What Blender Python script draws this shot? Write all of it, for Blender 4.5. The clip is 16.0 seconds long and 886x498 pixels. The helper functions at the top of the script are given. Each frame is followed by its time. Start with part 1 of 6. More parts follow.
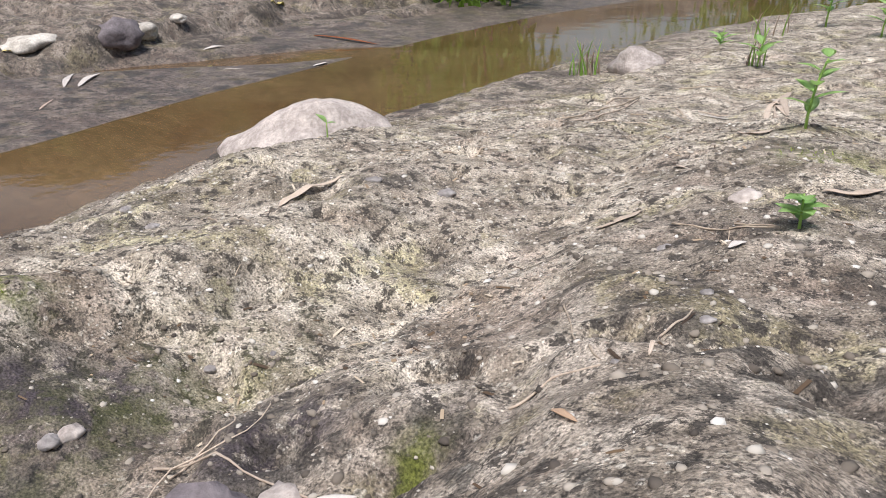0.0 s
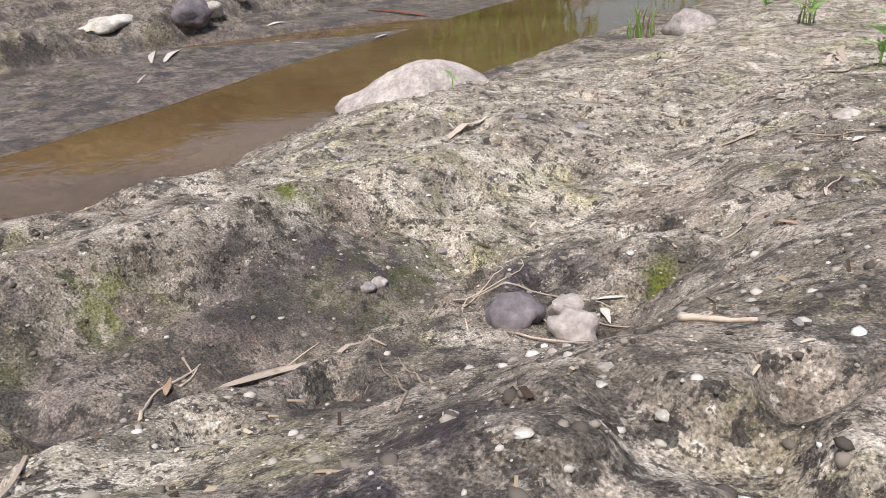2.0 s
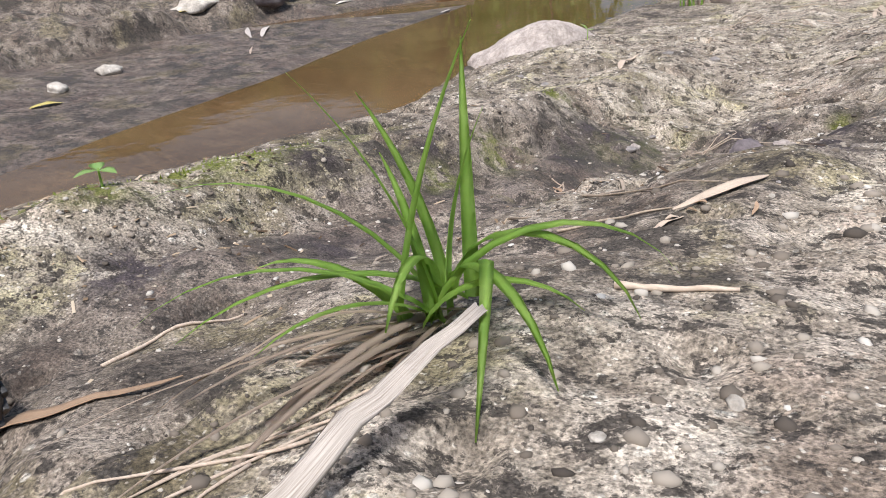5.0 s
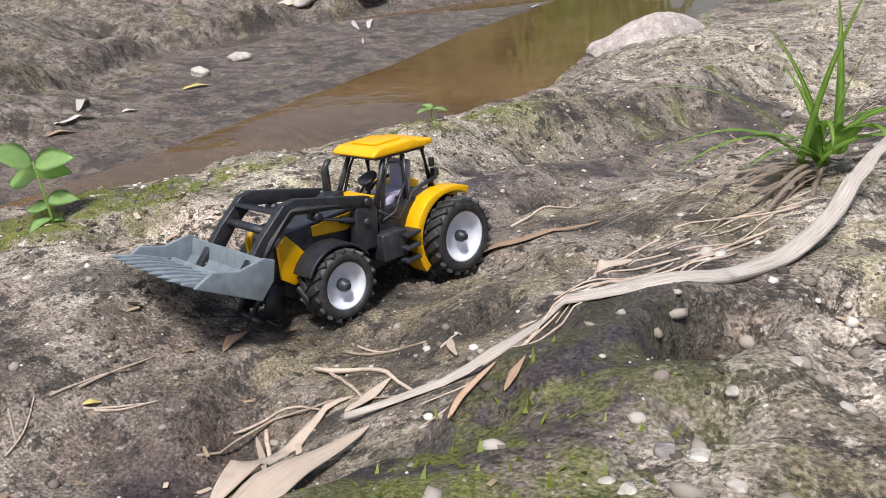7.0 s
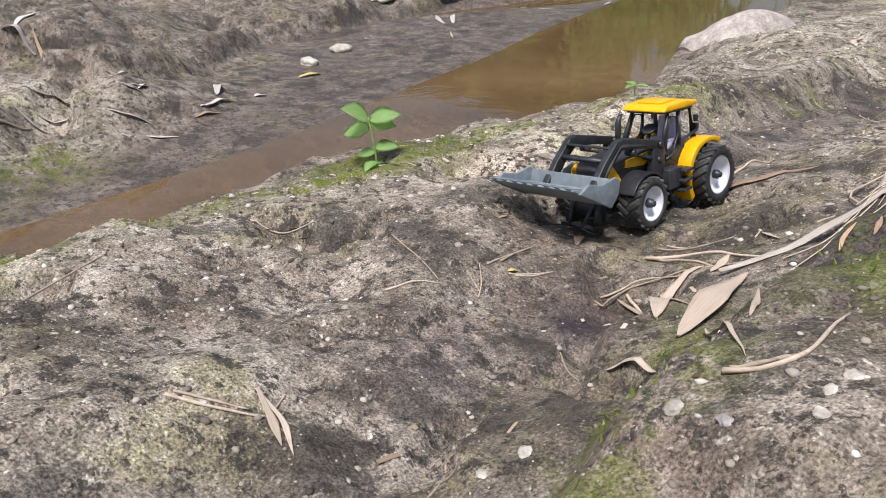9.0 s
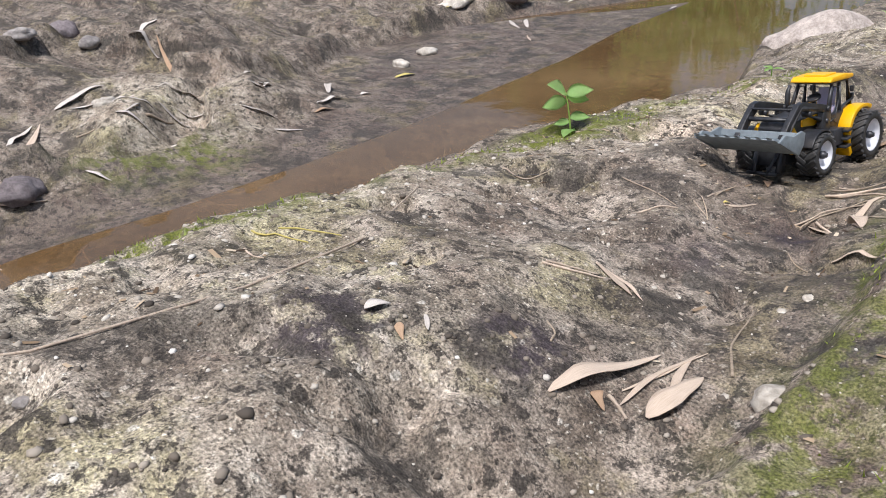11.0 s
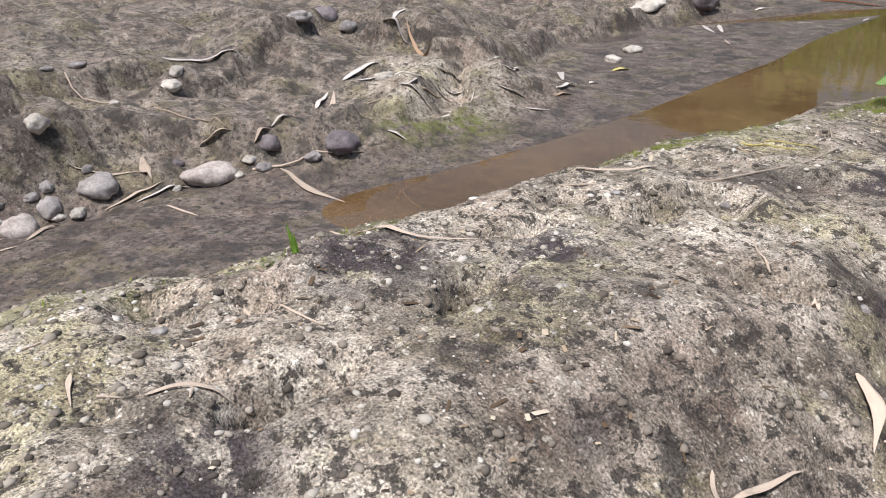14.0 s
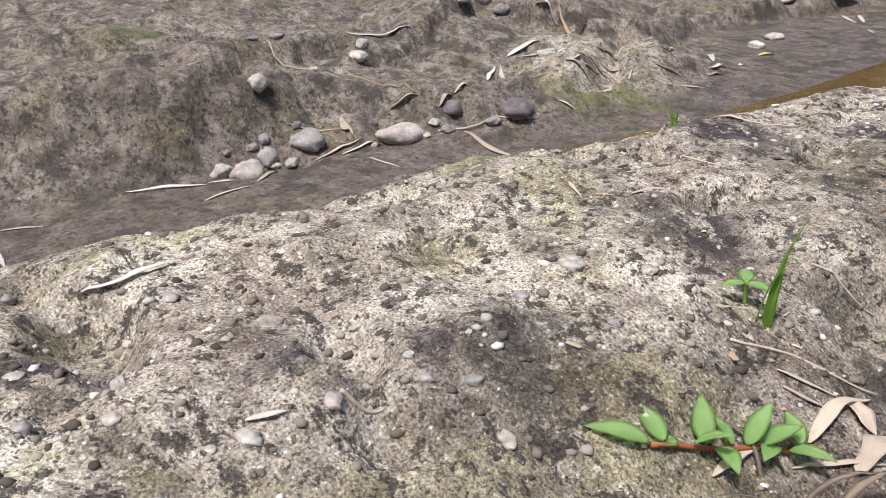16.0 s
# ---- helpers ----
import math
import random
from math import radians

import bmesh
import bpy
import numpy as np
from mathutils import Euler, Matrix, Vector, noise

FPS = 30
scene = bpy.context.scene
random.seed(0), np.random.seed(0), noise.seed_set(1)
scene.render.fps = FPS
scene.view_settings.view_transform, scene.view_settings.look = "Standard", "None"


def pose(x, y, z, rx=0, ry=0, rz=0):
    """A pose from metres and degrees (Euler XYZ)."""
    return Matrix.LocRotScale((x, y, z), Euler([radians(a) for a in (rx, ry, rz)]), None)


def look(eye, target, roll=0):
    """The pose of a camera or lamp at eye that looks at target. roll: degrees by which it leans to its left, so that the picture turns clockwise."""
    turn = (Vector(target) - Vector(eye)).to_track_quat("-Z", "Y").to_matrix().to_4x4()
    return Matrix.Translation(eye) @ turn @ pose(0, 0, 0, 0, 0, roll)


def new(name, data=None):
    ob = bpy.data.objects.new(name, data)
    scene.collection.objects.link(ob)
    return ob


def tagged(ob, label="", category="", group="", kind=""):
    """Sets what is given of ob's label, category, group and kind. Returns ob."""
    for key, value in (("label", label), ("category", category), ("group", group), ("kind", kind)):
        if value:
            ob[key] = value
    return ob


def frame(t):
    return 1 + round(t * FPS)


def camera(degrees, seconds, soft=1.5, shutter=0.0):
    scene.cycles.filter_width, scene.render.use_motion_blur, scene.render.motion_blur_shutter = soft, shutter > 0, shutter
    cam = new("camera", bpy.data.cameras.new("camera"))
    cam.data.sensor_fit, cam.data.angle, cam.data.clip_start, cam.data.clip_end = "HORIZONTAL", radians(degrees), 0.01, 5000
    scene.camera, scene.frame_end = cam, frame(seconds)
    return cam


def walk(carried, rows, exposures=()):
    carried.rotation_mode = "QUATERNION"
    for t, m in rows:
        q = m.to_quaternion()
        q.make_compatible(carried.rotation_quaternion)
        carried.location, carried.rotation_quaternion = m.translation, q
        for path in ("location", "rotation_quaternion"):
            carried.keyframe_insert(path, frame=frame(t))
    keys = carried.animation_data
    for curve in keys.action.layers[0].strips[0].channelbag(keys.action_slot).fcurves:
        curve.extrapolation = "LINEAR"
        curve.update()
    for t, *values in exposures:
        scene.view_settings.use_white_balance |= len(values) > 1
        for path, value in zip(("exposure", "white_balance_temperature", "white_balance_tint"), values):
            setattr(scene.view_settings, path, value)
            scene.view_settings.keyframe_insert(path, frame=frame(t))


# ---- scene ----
cam = camera(58.0, 16.0, soft=1.0)
METRES, EYE, TILT, LEAN, TURN = 2.1, 0.394, -21.61, 1.37, 33.44
ROWS = [
    (0.0, 0.0, 0.0, 0.0, 0.0, 0.0, -0.0),
    (0.5, -0.0111, -0.0242, -0.0103, 0.02, -0.86, -0.18),
    (1.0, -0.0301, -0.0408, -0.0161, 1.02, -1.27, -0.29),
    (1.5, -0.0478, -0.0541, -0.0197, 1.25, -1.46, 0.92),
    (2.0, -0.0642, -0.0759, -0.0273, 1.38, -1.61, 1.27),
    (2.5, -0.0818, -0.0925, -0.0327, 1.3, -2.29, 1.61),
    (3.0, -0.1043, -0.1123, -0.0391, 1.26, -2.52, 1.76),
    (3.5, -0.1242, -0.1371, -0.051, 1.37, -2.53, 1.63),
    (6.0, -0.23, -0.2648, -0.0893, 0.66, -2.74, 2.94),
    (6.5, -0.249, -0.2827, -0.0966, 2.72, -2.65, 1.97),
    (7.0, -0.2739, -0.3065, -0.1021, 3.76, -2.56, 1.37),
    (7.5, -0.3036, -0.3345, -0.1069, 4.5, -2.57, 0.47),
    (8.0, -0.3201, -0.3543, -0.1109, 4.97, -2.62, -0.06),
    (8.5, -0.3347, -0.3745, -0.1176, 5.26, -2.68, -0.01),
    (9.0, -0.357, -0.3914, -0.122, 5.78, -2.73, 0.39),
    (9.5, -0.3821, -0.4105, -0.1348, 7.27, -2.5, 0.9),
    (10.0, -0.397, -0.4317, -0.1392, 7.96, -2.25, 0.7),
    (12.5, -0.4828, -0.5446, -0.1736, 8.95, -2.0, -0.75),
    (13.0, -0.5059, -0.5719, -0.1879, 12.14, -2.53, -1.67),
    (13.5, -0.5301, -0.5918, -0.1882, 14.38, -2.59, -3.64),
    (14.0, -0.554, -0.622, -0.1964, 15.81, -2.0, -4.0),
    (14.5, -0.567, -0.6467, -0.2135, 16.23, -2.2, -4.58),
    (15.0, -0.5862, -0.6628, -0.2228, 16.91, -2.1, -5.14),
    (15.5, -0.6074, -0.6939, -0.2354, 20.11, -2.37, -5.67),
    (16.0, -0.6189, -0.7235, -0.249, 21.84, -2.63, -6.2),
]
walk(cam, [(t, pose(0, 0, EYE, TILT, LEAN, TURN) @ pose(METRES * x, METRES * y, METRES * z, 90 + pitch, roll, yaw)) for t, x, y, z, yaw, pitch, roll in ROWS])

# ---- light ----
world = bpy.data.worlds.new("world")
scene.world = world
world.use_nodes = True
_wn, _wl = world.node_tree.nodes, world.node_tree.links
_sky = _wn.new("ShaderNodeTexSky")
_sky.sky_type, _sky.sun_disc = "NISHITA", False
_sky.sun_elevation, _sky.sun_rotation = radians(58), radians(200)
_sky.dust_density, _sky.ozone_density = 3.0, 0.6
_wl.new(_sky.outputs[0], _wn["Background"].inputs[0])
_wn["Background"].inputs[1].default_value = 0.105
sun = new("sun", bpy.data.lights.new("sun", "SUN"))
sun.data.energy, sun.data.angle, sun.data.color = 3.0, radians(10), (1.0, 0.982, 0.995)
sun.matrix_world = look((0, 0, 5), (-1.2, 1.9, 0.0))
scene.view_settings.exposure = 0.40


# ---- materials ----
def nodes_of(name, rough=0.8, metal=0.0, spec=0.5):
    m = bpy.data.materials.new(name)
    m.use_nodes = True
    b = m.node_tree.nodes["Principled BSDF"]
    b.inputs["Roughness"].default_value, b.inputs["Metallic"].default_value = rough, metal
    b.inputs["Specular IOR Level"].default_value = spec
    return m, m.node_tree.nodes, m.node_tree.links, b


def noise_tex(n, l, scale, detail=6.0, rough=0.6, coord=None, kind="noise"):
    t = n.new("ShaderNodeTexNoise" if kind == "noise" else "ShaderNodeTexVoronoi")
    t.inputs["Scale"].default_value = scale
    if kind == "noise":
        t.inputs["Detail"].default_value, t.inputs["Roughness"].default_value = detail, rough
    if coord is None:
        coord = n.new("ShaderNodeTexCoord").outputs["Object"]
    l.new(coord, t.inputs["Vector"])
    return t


def ramp(n, l, src, stops):
    r = n.new("ShaderNodeValToRGB")
    while len(r.color_ramp.elements) < len(stops):
        r.color_ramp.elements.new(0.5)
    for e, (p, c) in zip(r.color_ramp.elements, stops):
        e.position = p
        e.color = (c, c, c, 1) if isinstance(c, (int, float)) else (*c, 1)
    l.new(src, r.inputs[0])
    return r.outputs[0]


def mix(n, l, fac, a, b, kind="MIX"):
    m = n.new("ShaderNodeMix")
    m.data_type, m.blend_type = "RGBA", kind
    for i, v in ((0, fac), (6, a), (7, b)):
        if isinstance(v, (int, float)):
            m.inputs[i].default_value = v
        elif isinstance(v, tuple):
            m.inputs[i].default_value = (*v, 1)
        else:
            l.new(v, m.inputs[i])
    return m.outputs[2]


def math_node(n, l, op, a, b):
    m = n.new("ShaderNodeMath")
    m.operation = op
    for i, v in ((0, a), (1, b)):
        if isinstance(v, (int, float)):
            m.inputs[i].default_value = v
        else:
            l.new(v, m.inputs[i])
    return m.outputs[0]


def bump(n, l, height, b, strength=0.4, distance=0.003):
    k = n.new("ShaderNodeBump")
    k.inputs["Strength"].default_value, k.inputs["Distance"].default_value = strength, distance
    l.new(height, k.inputs["Height"])
    l.new(k.outputs[0], b.inputs["Normal"])


def plain(name, colour, rough=0.5, metal=0.0, vary=0.12, scale=40.0, relief=0.15, dist=0.0006, spec=0.5):
    """A coloured surface with grain and a little wear; each object differs a little."""
    m, n, l, b = nodes_of(name, rough, metal, spec)
    t = noise_tex(n, l, scale, 5)
    dark = tuple(c * (1 - 2 * vary) for c in colour)
    light = tuple(min(1, c * (1 + vary)) for c in colour)
    col = ramp(n, l, t.outputs[0], [(0.3, dark), (0.7, light)])
    info = n.new("ShaderNodeObjectInfo")
    hsv = n.new("ShaderNodeHueSaturation")
    l.new(math_node(n, l, "ADD", math_node(n, l, "MULTIPLY", info.outputs["Random"], 2 * vary), 1 - vary), hsv.inputs["Value"])
    l.new(col, hsv.inputs["Color"])
    l.new(hsv.outputs[0], b.inputs["Base Color"])
    t2 = noise_tex(n, l, scale * 6, 4)
    bump(n, l, t2.outputs[0], b, relief, dist)
    return m


# ---- the lie of the land: x across the stream, y upstream, z over the water ----
def hashed(ix, iy, seed):
    h = (ix.astype(np.int64) * 374761393 + iy.astype(np.int64) * 668265263 + seed * 974634777) & 0x7FFFFFFF
    h = ((h ^ (h >> 13)) * 1274126177) & 0x7FFFFFFF
    return ((h ^ (h >> 16)) & 0xFFFF) / 65535.0


def value_noise(x, y, seed):
    ix, iy = np.floor(x), np.floor(y)
    fx, fy = x - ix, y - iy
    fx, fy = fx * fx * fx * (fx * (6 * fx - 15) + 10), fy * fy * fy * (fy * (6 * fy - 15) + 10)
    a, b = hashed(ix, iy, seed), hashed(ix + 1, iy, seed)
    c, d = hashed(ix, iy + 1, seed), hashed(ix + 1, iy + 1, seed)
    return (a + (b - a) * fx) * (1 - fy) + (c + (d - c) * fx) * fy - 0.5


def fbm(x, y, size, octaves=4, seed=0, gain=0.5):
    total, amp, f = 0.0, 1.0, 1.0 / size
    for k in range(octaves):
        ca, sa = math.cos(0.6 * k + 0.3), math.sin(0.6 * k + 0.3)
        total = total + amp * value_noise((ca * x - sa * y) * f, (sa * x + ca * y) * f, seed + 17 * k)
        amp, f = amp * gain, f * 2.03
    return total


def along(y, values):
    """A value that changes smoothly along the stream, given at the stations."""
    i = np.clip(np.searchsorted(STATIONS, y) - 1, 0, len(STATIONS) - 2)
    s, v = np.array(STATIONS), np.array(values, float)
    slope = np.gradient(v, s)
    h = s[i + 1] - s[i]
    t = np.clip((y - s[i]) / h, 0, 1)
    return ((2 * t**3 - 3 * t**2 + 1) * v[i] + (t**3 - 2 * t**2 + t) * h * slope[i]
            + (3 * t**2 - 2 * t**3) * v[i + 1] + (t**3 - t**2) * h * slope[i + 1])


STATIONS = (-2.6, -1.9, -1.5, -1.2, -0.9, -0.6, -0.3, 0.0, 0.3, 0.6, 0.9, 1.3, 1.8, 3.0, 6.0)
FAR_EDGE = (-1.95, -1.90, -1.80, -1.68, -1.62, -1.57, -1.56, -1.57, -1.59, -1.62, -1.66, -1.73, -1.80, -1.90, -1.60)
LEDGE_X = (-2.15, -2.08, -1.96, -2.00, -1.80, -1.80, -1.95, -2.02, -2.20, -2.4, -2.4, -2.4, -2.5, -2.6, -2.6)
LEDGE_Z = (0.24, 0.22, 0.19, 0.165, 0.12, 0.12, 0.13, 0.15, 0.09, 0.065, 0.06, 0.065, 0.075, 0.1, 0.2)
BED = (0.02, 0.02, 0.02, 0.012, -0.012, -0.03, -0.05, -0.05, -0.05, -0.05, -0.05, -0.05, -0.05, -0.05, -0.05)
NEAR_EDGE = (-1.20, -1.10, -0.98, -0.93, -0.88, -0.84, -0.84, -0.82, -0.84, -0.92, -1.02, -1.02, -1.02, -0.90, 0.40)
CREST_X = (-0.70, -0.60, -0.57, -0.57, -0.60, -0.62, -0.62, -0.60, -0.57, -0.60, -0.62, -0.60, -0.60, -0.40, 1.0)
CREST_Z = (0.345, 0.338, 0.333, 0.318, 0.278, 0.262, 0.240, 0.202, 0.190, 0.168, 0.135, 0.100, 0.085, 0.09, 0.12)
GROOVE_X = (-0.26, -0.26, -0.28, -0.29, -0.31, -0.425, -0.43, -0.38, -0.37, -0.33, -0.38, -0.40, -0.40, -0.1, 1.3)
GROOVE_Z = (0.285, 0.275, 0.268, 0.246, 0.228, 0.229, 0.176, 0.142, 0.135, 0.136, 0.122, 0.095, 0.085, 0.09, 0.13)
MOUND_X = (0.05, -0.02, -0.08, -0.10, -0.13, -0.17, -0.15, -0.10, -0.10, -0.08, -0.10, -0.15, -0.20, 0.1, 1.6)
MOUND_Z = (0.30, 0.30, 0.31, 0.32, 0.32, 0.312, 0.290, 0.262, 0.222, 0.206, 0.165, 0.122, 0.10, 0.11, 0.15)


CREASE_X = (-0.282, -0.282, -0.313, -0.310, -0.264, -0.239, -0.266, -0.312, -0.302, -0.272, -0.268, -0.287, -0.287, -0.287, -0.287)
# swells and hollows of the bank: centre, half widths, rise
SWELLS = ((-0.25, -0.90, 0.09, 0.14, 0.058), (-0.40, -0.20, 0.15, 0.30, 0.035), (-0.31, -1.65, 0.15, 0.30, -0.037), (-0.85, -0.75, 0.09, 0.16, 0.065), (-0.22, 0.85, 0.15, 0.30, 0.039),
          (-0.58, 0.30, 0.08, 0.25, -0.023), (-0.67, -0.25, 0.08, 0.25, -0.025), (-0.43, 0.15, 0.06, 0.09, 0.022), (-0.49, -0.85, 0.06, 0.09, -0.021), (-0.70, -1.70, 0.06, 0.09, 0.019),
          (-0.04, 0.20, 0.06, 0.09, 0.021), (-0.64, -0.65, 0.06, 0.09, -0.008), (-0.79, 0.80, 0.15, 0.30, 0.017), (-0.43, 0.95, 0.08, 0.25, 0.019), (-0.16, 0.15, 0.06, 0.09, -0.013),
          (-0.46, -0.35, 0.06, 0.09, 0.016), (-0.40, -1.30, 0.06, 0.09, -0.010), (-0.31, -0.05, 0.06, 0.09, 0.014), (-0.74, -0.98, 0.08, 0.14, 0.020))
TX, TY = -0.414, -0.565  # where the tractor stands


def smooth(a, b, v):
    t = np.clip((v - a) / (b - a), 0, 1)
    return t * t * (3 - 2 * t)


def profile(x, y):
    """Height of the bare land without its fine roughness."""
    far, lx, lz, bed = along(y, FAR_EDGE), along(y, LEDGE_X), along(y, LEDGE_Z), along(y, BED)
    ne, cx, cz = along(y, NEAR_EDGE), along(y, CREST_X), along(y, CREST_Z)
    gx, gz, mx, mz = along(y, GROOVE_X), along(y, GROOVE_Z), along(y, MOUND_X), along(y, MOUND_Z)
    kx = [lx * 0 - 9.0, lx - 1.2, lx - 0.02, lx + 0.045, far, far + 0.2, ne - 0.06, ne + 0.02, cx - 0.125, cx - 0.05, np.maximum(cx + 0.0, np.minimum(cx + 0.13, gx - 0.10)), gx - 0.03, gx + 0.035, mx, mx + 0.35, mx + 8]
    kz = [lz + 0.9, lz + 0.16, lz, lz * 0.45, bed * 0 + np.maximum(bed, 0.0) + 0.004, bed, bed, np.maximum(cz * 0.5, bed + 0.02), cz - 0.036, cz, cz, gz + 0.006, gz, mz, mz + 0.02, mz + 0.45]
    out = np.zeros_like(x)
    for k in range(len(kx) - 1):
        w = np.maximum(kx[k + 1] - kx[k], 1e-4)
        t = np.clip((x - kx[k]) / w, 0, 1)
        inside = (x >= kx[k]) & (x < kx[k + 1])
        s = t * t * (3 - 2 * t) * 0.6 + t * 0.4
        out = np.where(inside, kz[k] + (kz[k + 1] - kz[k]) * s, out)
    return out


def spot(x, y, px, py, rx, ry):
    return np.exp(-(((x - px) / rx) ** 2 + ((y - py) / ry) ** 2))


def land(x, y):
    x, y = np.asarray(x, float), np.asarray(y, float)
    wx = x + 0.025 * fbm(x, y, 0.5, 3, 3)
    z = profile(wx, y)
    z = z - 0.035 * np.exp(-((x + 0.19) ** 2 + (y - 0.15) ** 2) / 0.07**2)  # hollow with two stones
    # shallow pools behind the mud bar, and ledges on the far bank
    q = (x + 2.20) * 0.53 - (y - 1.80) * 0.30
    lie = (x + 2.20) * 0.49 + (y - 1.80) * 0.87
    z = z - 0.075 * np.exp(-((q + 0.03 * fbm(x, y, 0.3, 2, 61)) / 0.05) ** 2) * smooth(-0.75, -0.45, lie) * smooth(0.75, 0.45, lie)
    bank = smooth(-1.62, -1.85, x) * smooth(0.02, 0.06, z)
    z = z + bank * (0.10 * fbm(x, y, 0.42, 4, 41) + 0.060 * (smooth(-0.045, 0.035, fbm(x, y * 0.6, 0.3, 3, 47)) - 0.5))
    for px, py, rx, ry, rise in SWELLS:
        z = z + rise * spot(x, y, px, py, rx, ry)
    # the sharp foot of the near mound where it meets the groove
    edge = along(y, CREASE_X) + 0.02 * fbm(x, y, 0.13, 3, 77)
    z = z + 0.024 * (smooth(-0.010, 0.014, x - edge) - smooth(-0.085, 0.085, x - edge)) * smooth(-1.6, -1.3, y) * smooth(0.55, 0.40, y)
    press = np.exp(-((x - TX) / 0.058) ** 4 - ((y - TY) / 0.085) ** 4)
    near = np.clip((z - 0.005) / 0.05, 0, 1) * (1 - 0.8 * press)
    z = z + (0.229 + 0.13 * (x - TX) - 0.01 * (y - TY) - z) * press
    rough = near * (0.010 * fbm(x, y, 0.24, 3, 11) + 0.010 * fbm(x, y, 0.07, 2, 23))
    dist = np.maximum(0, np.maximum(np.abs(y) - 4, np.abs(x + 0.5) - 3))
    return z + rough + np.minimum(dist * 0.12, 3.0) * np.clip(dist / 4, 0, 1) * np.where(y > 0, 0.4, 1)


def land_at(x, y):
    return float(land(np.array([x]), np.array([y]))[0])


# ---- helpers for meshes ----
def link_mesh(name, bm, material, parent=None, label="", flat=False):
    me = bpy.data.meshes.new(name)
    if not flat:
        for f in bm.faces:
            f.smooth = True
    bm.to_mesh(me)
    bm.free()
    me.materials.append(material)
    ob = new(name, me)
    if parent is not None:
        ob.parent = parent
    if label:
        ob["label"] = label
    return ob


def part(name, bm, material, parent, label="", flat=False):
    return link_mesh(name, bm, material, parent, label, flat)


def block(size, at=(0, 0, 0), bevel=0.0, turn=(0, 0, 0), bm=None):
    bm = bm or bmesh.new()
    r = bmesh.ops.create_cube(bm, size=1.0)
    m = pose(*at, *turn) @ Matrix.Diagonal((*size, 1))
    bmesh.ops.transform(bm, matrix=m, verts=r["verts"])
    if bevel:
        ed = list({e for v in r["verts"] for e in v.link_edges})
        bmesh.ops.bevel(bm, geom=ed, offset=bevel, segments=2, affect="EDGES", profile=0.6)
    return bm


def prism(outline, x0, x1, bevel=0.0, bm=None):
    """An outline in the (y, z) plane, given thickness from x0 to x1."""
    bm = bm or bmesh.new()
    a = [bm.verts.new((x0, y, z)) for y, z in outline]
    b = [bm.verts.new((x1, y, z)) for y, z in outline]
    fs = [bm.faces.new(a), bm.faces.new(b[::-1])]
    n = len(a)
    for i in range(n):
        fs.append(bm.faces.new((a[i], b[i], b[(i + 1) % n], a[(i + 1) % n])))
    bmesh.ops.recalc_face_normals(bm, faces=fs)
    if bevel:
        ed = list({e for f in fs for e in f.edges})
        bmesh.ops.bevel(bm, geom=ed, offset=bevel, segments=2, affect="EDGES", profile=0.6)
    return bm


def lathe(profile_xr, n=40, bm=None, at=(0, 0, 0)):
    """Turn (x, r) pairs round the x axis."""
    bm = bm or bmesh.new()
    rings = []
    for px, r in profile_xr:
        rings.append([bm.verts.new((at[0] + px, at[1] + r * math.cos(2 * math.pi * k / n), at[2] + r * math.sin(2 * math.pi * k / n))) for k in range(n)])
    for p, q in zip(rings, rings[1:]):
        for k in range(n):
            bm.faces.new((p[k], p[(k + 1) % n], q[(k + 1) % n], q[k]))
    bm.faces.new(rings[0][::-1])
    bm.faces.new(rings[-1])
    bmesh.ops.recalc_face_normals(bm, faces=bm.faces[:])
    return bm


def tube(points, radii, n=8, bm=None):
    bm = bm or bmesh.new()
    pts = [Vector(p) for p in points]
    if isinstance(radii, (int, float)):
        radii = [radii] * len(pts)
    radii = [float(r) for r in radii]
    rings = []
    for i, p in enumerate(pts):
        d = (pts[min(i + 1, len(pts) - 1)] - pts[max(i - 1, 0)]).normalized()
        a = d.orthogonal().normalized() if i == 0 else (last - d * last.dot(d)).normalized()
        last = a
        b = d.cross(a)
        rings.append([bm.verts.new(p + radii[i] * (a * math.cos(2 * math.pi * k / n) + b * math.sin(2 * math.pi * k / n))) for k in range(n)])
    for p, q in zip(rings, rings[1:]):
        for k in range(n):
            bm.faces.new((p[k], p[(k + 1) % n], q[(k + 1) % n], q[k]))
    bm.faces.new(rings[0][::-1])
    bm.faces.new(rings[-1])
    return bm


def empty(name, at=(0, 0, 0)):
    e = new(name)
    e.empty_display_size = 0.02
    e.location = at
    return e


